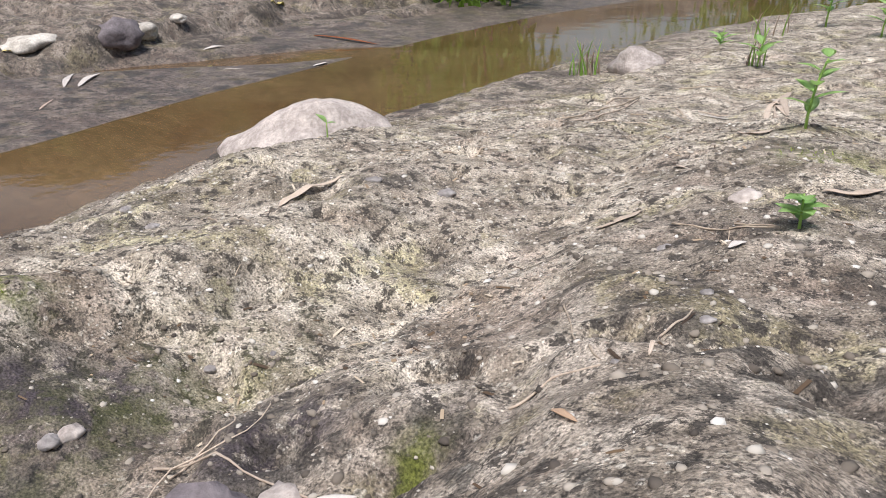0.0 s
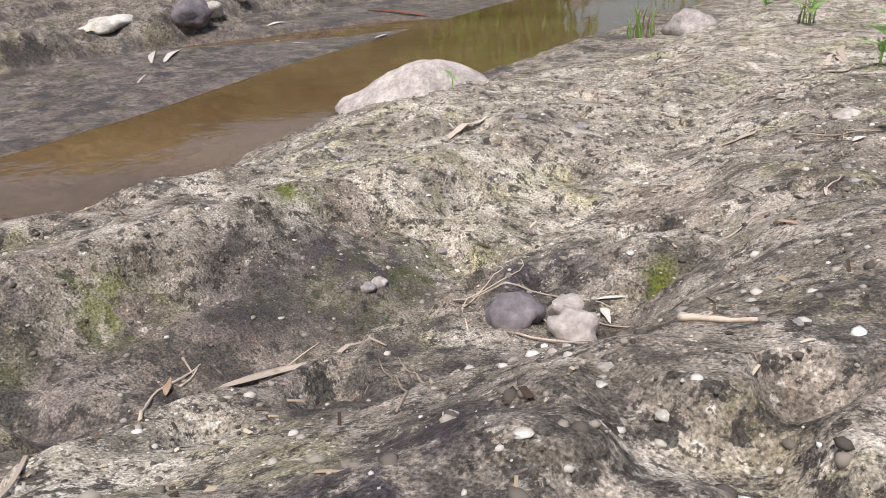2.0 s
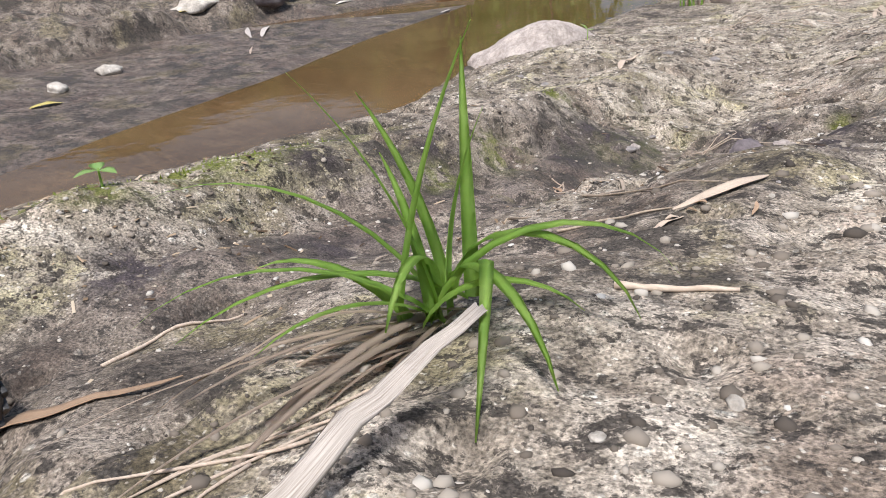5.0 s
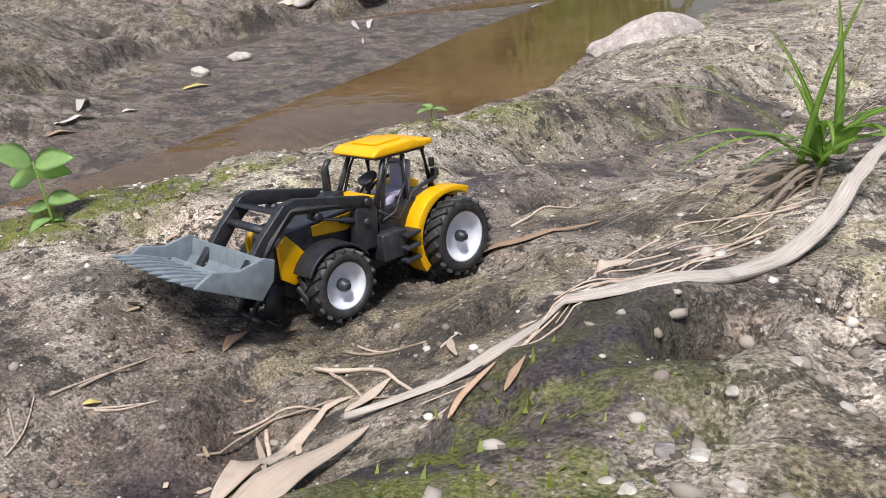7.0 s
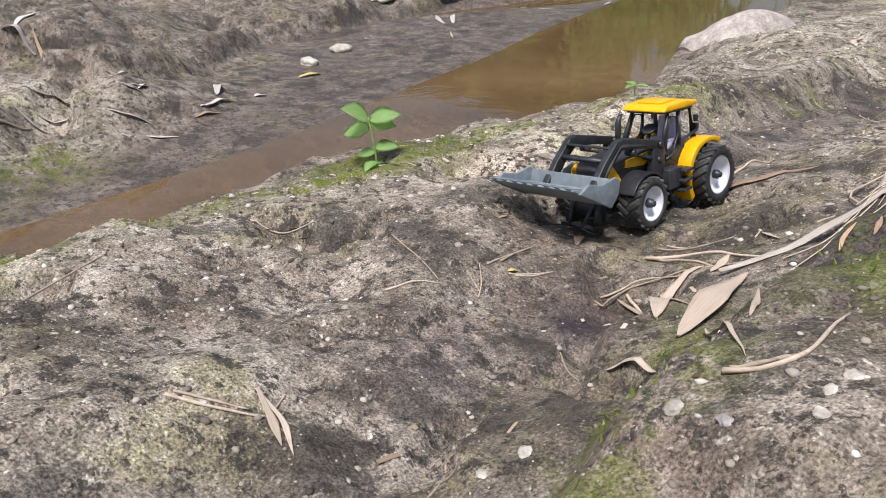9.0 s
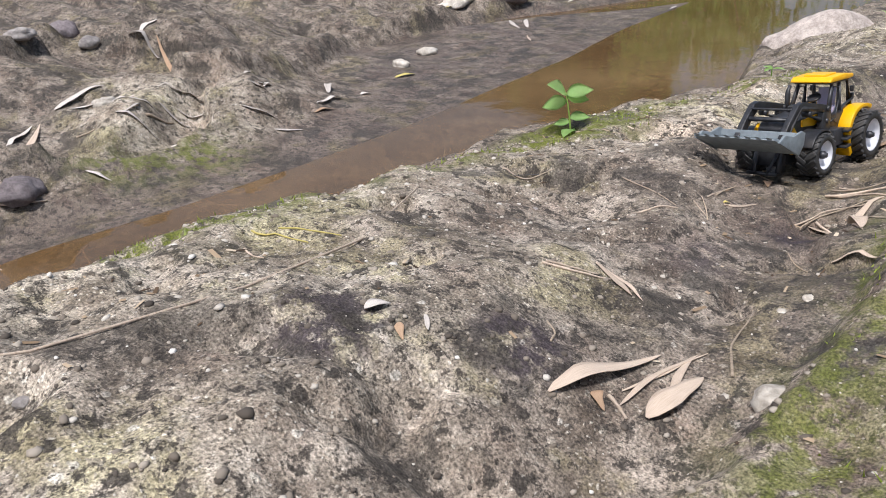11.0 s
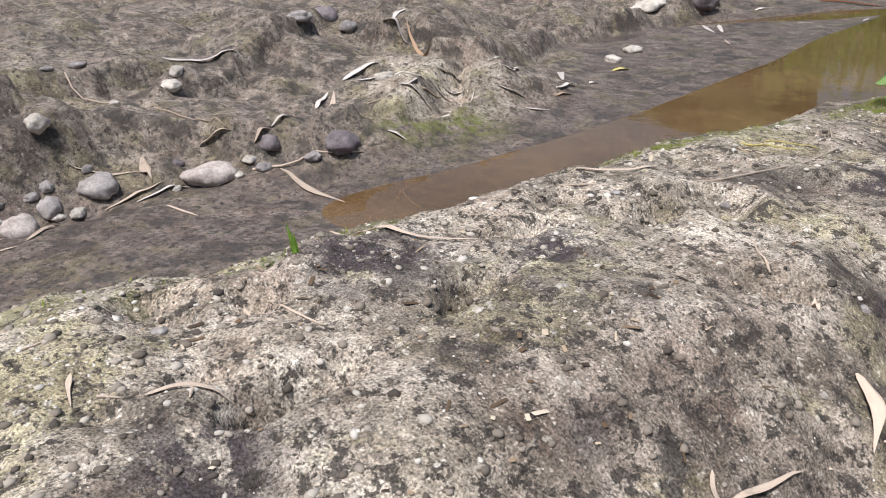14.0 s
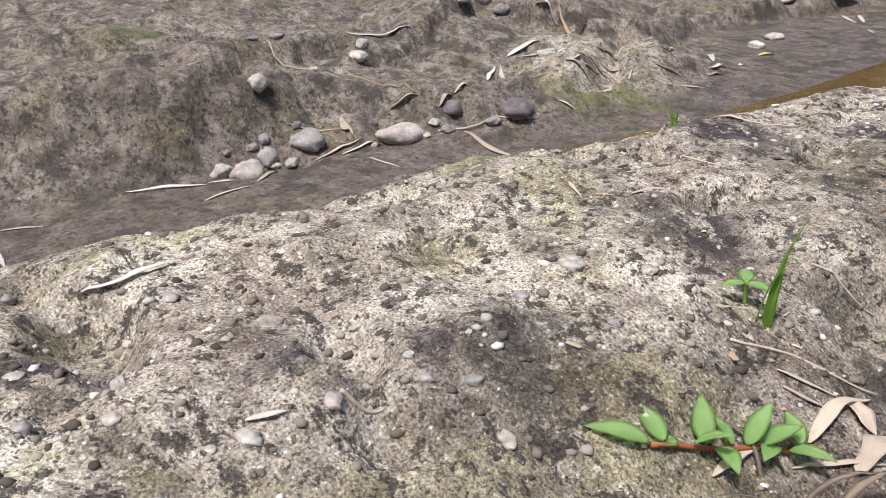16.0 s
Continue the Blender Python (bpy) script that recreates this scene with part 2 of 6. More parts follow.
# ---- ground ----
def ground_material():
    m, n, l, b = nodes_of("ground_earth", 0.9, 0.0, 0.25)
    co = n.new("ShaderNodeTexCoord").outputs["Object"]
    at = n.new("ShaderNodeAttribute")
    at.attribute_name = "cover"
    sep = n.new("ShaderNodeSeparateColor")
    l.new(at.outputs["Color"], sep.inputs[0])
    moss, pale, damp = sep.outputs
    # edges of all patches waver with a finer noise
    warp = noise_tex(n, l, 55.0, 4, 0.6, co)
    shift = n.new("ShaderNodeVectorMath")
    shift.operation = "MULTIPLY_ADD"
    l.new(warp.outputs["Color"], shift.inputs[0])
    shift.inputs[1].default_value = (0.012, 0.012, 0.012)
    l.new(co, shift.inputs[2])
    wc = shift.outputs[0]
    big = noise_tex(n, l, 6.0, 6, 0.6, co)
    mid = noise_tex(n, l, 22.0, 8, 0.68, co)
    fine = noise_tex(n, l, 130.0, 5, 0.7, co)
    speck = noise_tex(n, l, 700.0, 3, 0.6, co)
    mud = ramp(n, l, mid.outputs[0], [(0.36, (0.088, 0.069, 0.054)), (0.5, (0.205, 0.168, 0.136)), (0.63, (0.36, 0.305, 0.252))])
    dry = ramp(n, l, mid.outputs[0], [(0.36, (0.22, 0.185, 0.142)), (0.5, (0.47, 0.41, 0.325)), (0.63, (0.67, 0.60, 0.50))])
    pf = math_node(n, l, "MULTIPLY", pale, ramp(n, l, big.outputs[0], [(0.36, 0.45), (0.56, 1.0)]))
    col = mix(n, l, pf, mud, dry)
    # damp silt
    col = mix(n, l, math_node(n, l, "MULTIPLY", damp, 0.8), col, mix(n, l, ramp(n, l, mid.outputs[0], [(0.35, 0.0), (0.65, 1.0)]), (0.082, 0.062, 0.055), (0.200, 0.160, 0.128)))
    # ochre and olive stains
    hue = noise_tex(n, l, 9.0, 6, 0.65, wc)
    col = mix(n, l, ramp(n, l, hue.outputs[0], [(0.53, 0.0), (0.60, 0.6)]), col, mix(n, l, 1.0, col, (0.78, 0.80, 0.52), "MULTIPLY"))
    col = mix(n, l, ramp(n, l, hue.outputs[0], [(0.38, 0.5), (0.46, 0.0)]), col, mix(n, l, 1.0, col, (0.72, 0.62, 0.60), "MULTIPLY"))
    # gravel and sand grains bedded in the earth, each with its own tone
    domes = None
    for size, share, bed in ((150.0, 0.66, 1.0), (390.0, 0.45, 0.8)):
        vor = noise_tex(n, l, size, coord=wc, kind="voronoi")
        tone = n.new("ShaderNodeSeparateColor")
        l.new(vor.outputs["Color"], tone.inputs[0])
        grain = ramp(n, l, vor.outputs["Distance"], [(0.30, 1.0), (0.40, 0.0)])
        some = math_node(n, l, "GREATER_THAN", tone.outputs[1], share)
        held = math_node(n, l, "MULTIPLY", grain, some)
        gf = math_node(n, l, "MULTIPLY", held, math_node(n, l, "SUBTRACT", math_node(n, l, "ADD", math_node(n, l, "MULTIPLY", pale, 0.5), 0.42), math_node(n, l, "MULTIPLY", damp, 0.32)))
        col = mix(n, l, gf, col, ramp(n, l, tone.outputs[0], [(0.0, (0.09, 0.075, 0.062)), (0.35, (0.24, 0.205, 0.165)), (0.75, (0.46, 0.41, 0.335)), (1.0, (0.70, 0.66, 0.58))]))
        dome = math_node(n, l, "MULTIPLY", math_node(n, l, "MULTIPLY", ramp(n, l, vor.outputs["Distance"], [(0.0, 1.0), (0.42, 0.0)]), some), 0.5 * bed * 150.0 / size)
        domes = dome if domes is None else math_node(n, l, "ADD", domes, dome)
    # near-black patches at listed spots, broken up by noise
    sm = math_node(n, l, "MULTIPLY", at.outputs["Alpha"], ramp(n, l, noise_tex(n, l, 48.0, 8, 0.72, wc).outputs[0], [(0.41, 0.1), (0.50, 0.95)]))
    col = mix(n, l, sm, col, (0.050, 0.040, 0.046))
    # dark crusts of lichen in patches and flecks with crisp edges
    crust = noise_tex(n, l, 15.0, 10, 0.72, wc)
    cm = ramp(n, l, crust.outputs[0], [(0.545, 0.0), (0.580, 0.85)])
    cm = math_node(n, l, "MULTIPLY", cm, math_node(n, l, "SUBTRACT", 1.0, math_node(n, l, "MULTIPLY", pale, 0.65)))
    col = mix(n, l, cm, col, mix(n, l, big.outputs[0], (0.040, 0.040, 0.040), (0.090, 0.080, 0.066)))
    blot = ramp(n, l, noise_tex(n, l, 7.5, 9, 0.68, wc).outputs[0], [(0.54, 0.0), (0.60, 0.75)])
    blot = math_node(n, l, "MULTIPLY", blot, math_node(n, l, "SUBTRACT", 1.0, math_node(n, l, "MULTIPLY", pale, 0.8)))
    col = mix(n, l, blot, col, mix(n, l, mid.outputs[0], (0.035, 0.028, 0.030), (0.105, 0.090, 0.068)))
    fleck = ramp(n, l, noise_tex(n, l, 75.0, 8, 0.75, wc).outputs[0], [(0.535, 0.0), (0.57, 0.9)])
    col = mix(n, l, fleck, col, (0.045, 0.039, 0.034))
    tiny = ramp(n, l, noise_tex(n, l, 260.0, 4, 0.7, co).outputs[0], [(0.565, 0.0), (0.61, 0.85)])
    col = mix(n, l, tiny, col, (0.060, 0.050, 0.042))
    col = mix(n, l, 1.0, col, ramp(n, l, fine.outputs[0], [(0.30, 0.60), (0.5, 1.0), (0.70, 1.36)]), "MULTIPLY")
    col = mix(n, l, 1.0, col, ramp(n, l, speck.outputs[0], [(0.32, 0.40), (0.5, 1.0), (0.68, 1.70)]), "MULTIPLY")
    # moss
    mm = math_node(n, l, "MULTIPLY", moss, ramp(n, l, noise_tex(n, l, 38.0, 8, 0.72, wc).outputs[0], [(0.44, 0.0), (0.54, 0.9)]))
    green = ramp(n, l, speck.outputs[0], [(0.32, (0.050, 0.060, 0.010)), (0.68, (0.20, 0.225, 0.036))])
    col = mix(n, l, mm, col, green)
    l.new(col, b.inputs["Base Color"])
    l.new(math_node(n, l, "SUBTRACT", 0.93, math_node(n, l, "MULTIPLY", damp, 0.42)), b.inputs["Roughness"])
    h = math_node(n, l, "ADD", math_node(n, l, "ADD", math_node(n, l, "MULTIPLY", fine.outputs[0], 0.9), math_node(n, l, "MULTIPLY", speck.outputs[0], 0.26)), math_node(n, l, "ADD", math_node(n, l, "MULTIPLY", mid.outputs[0], 1.1), domes))
    bump(n, l, h, b, 0.75, 0.0030)
    return m


MOSS_X = (-0.72, -0.72, -0.71, -0.71, -0.655, -0.635, -0.545, -0.58, -0.64, -0.66, -0.66, -0.66, -0.66, -0.5, 0.9)


def cover(x, y, z):
    """How mossy, how dry and pale, and how damp the ground is."""
    w = fbm(x, y, 0.12, 3, 51)
    cx, gx, mx = along(y, CREST_X), along(y, GROOVE_X), along(y, MOUND_X)
    ne = along(y, NEAR_EDGE)
    moss = 1.2 * np.exp(-((x - (along(y, MOSS_X) + 0.05 * w)) / 0.034) ** 2) * smooth(0.1, -0.15, y) * smooth(-2.0, -1.1, y)
    moss += 0.75 * np.exp(-((x - (gx + 0.045 + 0.05 * w)) / 0.025) ** 2) * smooth(-0.65, -0.85, y) * smooth(-1.75, -1.5, y)
    for px, py, r in ((-0.445, 0.03, 0.022), (-0.445, -0.07, 0.020), (-0.17, 0.225, 0.010), (-1.75, -0.62, 0.07), (-1.70, -0.45, 0.07),
                      (-0.70, -1.05, 0.07), (-0.72, -1.25, 0.06), (-0.10, 0.75, 0.04), (-2.35, -1.55, 0.08), (-0.48, 0.22, 0.02), (-0.20, -0.75, 0.05)):
        moss += 0.9 * spot(x, y, px, py, r, r * 1.3)
    moss += 0.32 * spot(x, y, -0.37, 0.23, 0.05, 0.12)
    pale = smooth(0.05, 0.4, y) * smooth(-0.95, -0.6, x) * smooth(-0.12, -0.30, x) * 0.7 + 0.35 * smooth(0.5, 0.9, y) * smooth(-0.3, -0.1, x)
    pale += 1.6 * spot(x, y, -0.53, -0.44, 0.07, 0.20) + 1.5 * spot(x, y, -0.50, -0.32, 0.05, 0.13) + 1.8 * spot(x, y, -0.275, -0.155, 0.048, 0.12) + 0.35 * spot(x, y, -0.5, -1.05, 0.12, 0.22)
    pale += smooth(-1.0, -1.35, y) * smooth(-0.95, -0.75, x) * (0.95 + 0.4 * w) * smooth(-0.33, -0.52, x) + 0.3 * spot(x, y, -0.08, -0.6, 0.13, 0.3) + 1.3 * spot(x, y, -0.06, -0.24, 0.055, 0.13) + 0.9 * spot(x, y, -0.63, -0.90, 0.06, 0.16)
    pale += 1.8 * spot(x, y, -1.90, -0.38, 0.16, 0.18) + 0.35 * spot(x, y, -2.4, -1.2, 0.3, 0.3) + 0.5 * spot(x, y, -2.6, -2.1, 0.3, 0.3)
    pale += 0.75 * spot(x, y, -0.1, 1.3, 0.6, 0.9) + 0.12
    damp = smooth(0.05, 0.012, z) + (0.55 + 0.4 * smooth(-0.5, -0.2, y)) * np.exp(-((x - gx - 0.01) / 0.05) ** 2) * smooth(-1.3, -0.9, y) * smooth(0.35, 0.1, y) + 0.38 * smooth(-1.3, -1.7, x) * (1 - np.clip(1.6 * spot(x, y, -1.90, -0.38, 0.24, 0.22), 0, 1))
    damp += 0.2 * spot(x, y, -0.40, -0.72, 0.10, 0.20) + 0.7 * spot(x, y, -0.24, 0.02, 0.05, 0.06) + 0.9 * spot(x, y, -0.215, -0.70, 0.05, 0.12)
    pale *= 1 - 0.6 * np.clip(damp, 0, 1)
    dark_patch = 0 * x
    for px, py, r in DARK_PATCHES:
        dark_patch = np.maximum(dark_patch, 1.3 * spot(x, y, px, py, r * 1.15, r * 1.4))
    return np.clip(dark_patch * (1 + 1.5 * w), 0, 1), np.clip(moss, 0, 1), np.clip(pale * (1 + 1.2 * w), 0, 1), np.clip(damp * (1 + w), 0, 1)


def steps(*runs):
    out = [runs[0][0]]
    for a, b, d in runs:
        k = max(1, int(round((b - a) / d)))
        out += [a + (b - a) * (i + 1) / k for i in range(k)]
    return np.array(out)


def fine_relief(x, y, z):
    """Pits, ledges and clods on the firm ground."""
    firm = np.clip((z - 0.03) / 0.05, 0, 1)
    pits = np.maximum(0, fbm(x, y, 0.055, 2, 71) - 0.26) * -0.06
    close = smooth(1.0, 0.8, y) * smooth(-0.97, -0.93, x) * smooth(0.14, 0.10, x)
    clods = close * 0.0040 * fbm(x, y, 0.021, 1, 81) + 0.008 * np.abs(fbm(x, y, 0.065, 2, 91))
    return firm * (pits + clods)


def ground_height(x, y):
    z = land(x, y)
    z = z + fine_relief(x, y, z)
    # holes worn into the rock
    for px, py, k in HOLES:
        z = z - 0.015 * k * np.exp(-(((x - px) / (0.010 * k)) ** 2 + ((y - py) / (0.018 * k)) ** 2) ** 2)
    return z


DARK_PATCHES = ((-0.455, -1.89, 0.014), (-0.48, -1.69, 0.020), (-0.53, -2.03, 0.020), (-0.47, -1.95, 0.014), (-0.35, -1.27, 0.020), (-0.37, -1.31, 0.015), (-0.52, -1.45, 0.026),
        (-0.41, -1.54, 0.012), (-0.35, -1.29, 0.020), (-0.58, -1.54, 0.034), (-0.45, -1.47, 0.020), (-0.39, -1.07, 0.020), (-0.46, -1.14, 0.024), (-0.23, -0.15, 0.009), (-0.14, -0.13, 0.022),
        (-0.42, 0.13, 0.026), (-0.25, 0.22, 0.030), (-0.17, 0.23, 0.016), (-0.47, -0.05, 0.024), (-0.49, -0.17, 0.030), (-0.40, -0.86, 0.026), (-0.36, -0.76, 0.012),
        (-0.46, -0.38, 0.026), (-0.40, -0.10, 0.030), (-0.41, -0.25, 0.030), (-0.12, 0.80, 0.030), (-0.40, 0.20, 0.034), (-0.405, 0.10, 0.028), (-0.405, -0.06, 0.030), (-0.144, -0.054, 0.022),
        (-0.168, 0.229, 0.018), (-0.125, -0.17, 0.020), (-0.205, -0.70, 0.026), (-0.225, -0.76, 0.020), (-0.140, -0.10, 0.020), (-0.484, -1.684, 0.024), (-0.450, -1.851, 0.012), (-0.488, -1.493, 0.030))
HOLES = ((-0.302, -0.603, 1.0), (-0.428, -0.541, 1.0), (-0.140, -0.609, 1.2), (-0.181, -0.659, 1.3), (-0.406, -0.490, 1.2), (-0.424, -0.531, 1.0), (-0.457, -0.890, 0.8), (-0.566, -0.864, 0.8), (-0.528, -1.350, 1.2), (-0.560, -1.429, 1.0), (-0.508, -1.648, 1.4), (-0.508, -1.642, 1.2), (-0.542, -1.666, 0.8),
         (-0.407, -0.073, 1.2), (-0.273, -0.047, 0.8), (-0.456, 0.068, 1.2), (-0.237, -0.149, 1.0), (-0.350, -0.896, 1.0), (-0.483, -1.042, 0.8), (-0.504, -1.623, 1.2), (-0.523, -1.339, 1.2), (-0.216, 0.284, 1.0), (-0.173, -0.651, 1.5), (-0.142, -0.610, 1.4))


def build_ground():
    xs = steps((-40, -6, 3.0), (-6, -2.9, 0.15), (-2.9, -1.75, 0.014), (-1.75, -0.95, 0.016), (-0.95, 0.12, 0.005), (0.12, 0.7, 0.02), (0.7, 6, 0.25), (6, 40, 3.0))
    ys = steps((-40, -5, 3.0), (-5, -2.5, 0.1), (-2.5, 0.9, 0.0055), (0.9, 2.2, 0.012), (2.2, 5, 0.05), (5, 12, 0.3), (12, 60, 4.0))
    X, Y = np.meshgrid(xs, ys)
    x, y = X.ravel(), Y.ravel()
    z = ground_height(x, y)
    nx, ny = len(xs), len(ys)
    idx = np.arange(nx * ny).reshape(ny, nx)
    quads = np.stack([idx[:-1, :-1], idx[:-1, 1:], idx[1:, 1:], idx[1:, :-1]], -1).reshape(-1, 4)
    me = bpy.data.meshes.new("ground")
    me.vertices.add(len(x))
    me.vertices.foreach_set("co", np.stack([x, y, z], -1).ravel())
    me.loops.add(quads.size)
    me.loops.foreach_set("vertex_index", quads.ravel())
    me.polygons.add(len(quads))
    me.polygons.foreach_set("loop_start", np.arange(len(quads)) * 4)
    me.polygons.foreach_set("use_smooth", np.ones(len(quads), bool))
    me.update(calc_edges=True)
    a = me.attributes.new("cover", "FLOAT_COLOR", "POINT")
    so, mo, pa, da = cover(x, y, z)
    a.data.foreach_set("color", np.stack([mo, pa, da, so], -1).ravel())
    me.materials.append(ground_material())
    return tagged(new("ground", me), "weathered grey-brown earth bank with moss, grit and damp silt", "ground", kind="structure")


ground = build_ground()


def top(x, y):
    return float(ground_height(np.array([x]), np.array([y]))[0])


# ---- water ----
def water_material():
    m = bpy.data.materials.new("stream_water")
    m.use_nodes = True
    n, l = m.node_tree.nodes, m.node_tree.links
    n.remove(n["Principled BSDF"])
    co = n.new("ShaderNodeTexCoord").outputs["Object"]
    d = n.new("ShaderNodeBsdfDiffuse")
    l.new(ramp(n, l, noise_tex(n, l, 2.2, 4, 0.5, co).outputs[0], [(0.35, (0.175, 0.105, 0.046)), (0.65, (0.30, 0.190, 0.092))]), d.inputs[0])
    tr = n.new("ShaderNodeBsdfTransparent")
    tr.inputs[0].default_value = (0.72, 0.56, 0.38, 1)
    body = n.new("ShaderNodeMixShader")
    body.inputs[0].default_value = 0.5
    l.new(d.outputs[0], body.inputs[1])
    l.new(tr.outputs[0], body.inputs[2])
    g = n.new("ShaderNodeBsdfGlossy")
    g.inputs["Roughness"].default_value = 0.04
    fr = n.new("ShaderNodeFresnel")
    fr.inputs[0].default_value = 1.33
    k = n.new("ShaderNodeBump")
    k.inputs["Strength"].default_value, k.inputs["Distance"].default_value = 0.25, 0.004
    l.new(math_node(n, l, "ADD", noise_tex(n, l, 9.0, 3, 0.5, co).outputs[0], math_node(n, l, "MULTIPLY", noise_tex(n, l, 45.0, 2, 0.5, co).outputs[0], 0.12)), k.inputs["Height"])
    for s in (g, fr):
        l.new(k.outputs[0], s.inputs["Normal"])
    o = n.new("ShaderNodeMixShader")
    l.new(fr.outputs[0], o.inputs[0])
    l.new(body.outputs[0], o.inputs[1])
    l.new(g.outputs[0], o.inputs[2])
    l.new(o.outputs[0], n["Material Output"].inputs[0])
    return m


bm = bmesh.new()
bm.faces.new([bm.verts.new(v) for v in ((-4.5, -1.25, 0), (0.0, -1.25, 0), (3.0, 12.0, 0), (-4.5, 12.0, 0))])
water = tagged(link_mesh("water", bm, water_material()), "shallow brown stream of still muddy water", "stream", kind="structure")


# ---- materials of the things ----
YELLOW = plain("yellow_plastic", (0.88, 0.46, 0.004), 0.32, vary=0.05, scale=120, relief=0.08, dist=0.0003)
BLACK = plain("black_plastic", (0.036, 0.037, 0.042), 0.40, vary=0.3, scale=160, relief=0.25, dist=0.0003)
RUBBER = plain("tyre_rubber", (0.050, 0.049, 0.049), 0.55, vary=0.35, scale=200, relief=0.3, dist=0.0004)
WHITE = plain("white_plastic", (0.74, 0.75, 0.80), 0.4, vary=0.05, scale=120, relief=0.08, dist=0.0003)
LILAC = plain("lilac_plastic", (0.52, 0.47, 0.62), 0.4, vary=0.06, scale=120, relief=0.08, dist=0.0003)
GREY = plain("grey_plastic", (0.235, 0.275, 0.30), 0.42, vary=0.14, scale=140, relief=0.2, dist=0.0004)


def dry_material(name, pale, dark, rough=0.75):
    """Dry leaf or stalk with fibres along its length."""
    m, n, l, b = nodes_of(name, rough, 0.0, 0.3)
    uv = n.new("ShaderNodeTexCoord").outputs["UV"]
    mp = n.new("ShaderNodeMapping")
    mp.inputs["Scale"].default_value = (3.0, 30.0, 1.0)
    l.new(uv, mp.inputs[0])
    t = noise_tex(n, l, 1.6, 5, 0.6, mp.outputs[0])
    blot = noise_tex(n, l, 45.0, 5, 0.65)
    col = mix(n, l, ramp(n, l, t.outputs[0], [(0.3, 0.0), (0.7, 1.0)]), dark, pale)
    col = mix(n, l, ramp(n, l, blot.outputs[0], [(0.58, 0.0), (0.74, 0.6)]), col, tuple(c * 0.35 for c in dark))
    info = n.new("ShaderNodeObjectInfo")
    hsv = n.new("ShaderNodeHueSaturation")
    l.new(math_node(n, l, "ADD", math_node(n, l, "MULTIPLY", info.outputs["Random"], 0.4), 0.8), hsv.inputs["Value"])
    l.new(col, hsv.inputs["Color"])
    l.new(hsv.outputs[0], b.inputs["Base Color"])
    bump(n, l, t.outputs[0], b, 0.35, 0.0006)
    return m


DRY = dry_material("dry_leaf", (0.64, 0.53, 0.43), (0.40, 0.31, 0.235))
TAN = dry_material("tan_leaf", (0.52, 0.37, 0.25), (0.32, 0.20, 0.125))
PALE = dry_material("pale_sheath", (0.72, 0.67, 0.62), (0.42, 0.37, 0.33))
STEM = dry_material("bleached_stem", (0.60, 0.545, 0.485), (0.27, 0.225, 0.185))
TWIG = dry_material("twig_bark", (0.52, 0.43, 0.33), (0.25, 0.19, 0.14))
YLEAF = dry_material("yellow_leaf", (0.66, 0.56, 0.20), (0.46, 0.38, 0.12))
RED = dry_material("rusty_bark", (0.40, 0.13, 0.05), (0.24, 0.07, 0.03))


def green_material(name, light, dark):
    m, n, l, b = nodes_of(name, 0.5, 0.0, 0.4)
    t = noise_tex(n, l, 60.0, 4)
    l.new(mix(n, l, ramp(n, l, t.outputs[0], [(0.35, 0.0), (0.65, 1.0)]), dark, light), b.inputs["Base Color"])
    b.inputs["Subsurface Weight"].default_value = 0.0
    tr = n.new("ShaderNodeBsdfTranslucent")
    tr.inputs[0].default_value = (light[0] * 1.4, light[1] * 1.4, light[2], 1)
    mx = n.new("ShaderNodeMixShader")
    mx.inputs[0].default_value = 0.3
    l.new(b.outputs[0], mx.inputs[1])
    l.new(tr.outputs[0], mx.inputs[2])
    l.new(mx.outputs[0], n["Material Output"].inputs[0])
    bump(n, l, noise_tex(n, l, 220.0, 3).outputs[0], b, 0.25, 0.0006)
    return m


LEAF = green_material("green_leaf", (0.50, 0.66, 0.34), (0.33, 0.52, 0.20))
BLADE = green_material("grass_blade", (0.40, 0.56, 0.16), (0.25, 0.42, 0.09))
SHRUB = green_material("shrub_leaf", (0.24, 0.36, 0.06), (0.10, 0.19, 0.03))
MOSSM = green_material("moss_tuft", (0.25, 0.31, 0.045), (0.11, 0.15, 0.022))


def stone_material(name, light, dark):
    m, n, l, b = nodes_of(name, 0.85, 0.0, 0.3)
    a, c = noise_tex(n, l, 28.0, 8, 0.7), noise_tex(n, l, 170.0, 5, 0.7)
    col = mix(n, l, ramp(n, l, a.outputs[0], [(0.32, 0.0), (0.62, 1.0)]), dark, light)
    col = mix(n, l, 1.0, col, ramp(n, l, c.outputs[0], [(0.3, 0.65), (0.7, 1.2)]), "MULTIPLY")
    info = n.new("ShaderNodeObjectInfo")
    hsv = n.new("ShaderNodeHueSaturation")
    l.new(math_node(n, l, "ADD", math_node(n, l, "MULTIPLY", info.outputs["Random"], 0.4), 0.8), hsv.inputs["Value"])
    l.new(col, hsv.inputs["Color"])
    l.new(hsv.outputs[0], b.inputs["Base Color"])
    bump(n, l, math_node(n, l, "ADD", a.outputs[0], math_node(n, l, "MULTIPLY", c.outputs[0], 0.4)), b, 0.6, 0.004)
    return m


STONE_PINK = stone_material("pinkish_stone", (0.60, 0.53, 0.48), (0.29, 0.245, 0.22))
STONE_GREY = stone_material("grey_stone", (0.40, 0.37, 0.35), (0.20, 0.18, 0.175))
STONE_DARK = stone_material("dark_stone", (0.24, 0.21, 0.215), (0.12, 0.10, 0.105))
STONE_WHITE = stone_material("white_stone", (0.62, 0.575, 0.51), (0.30, 0.265, 0.22))


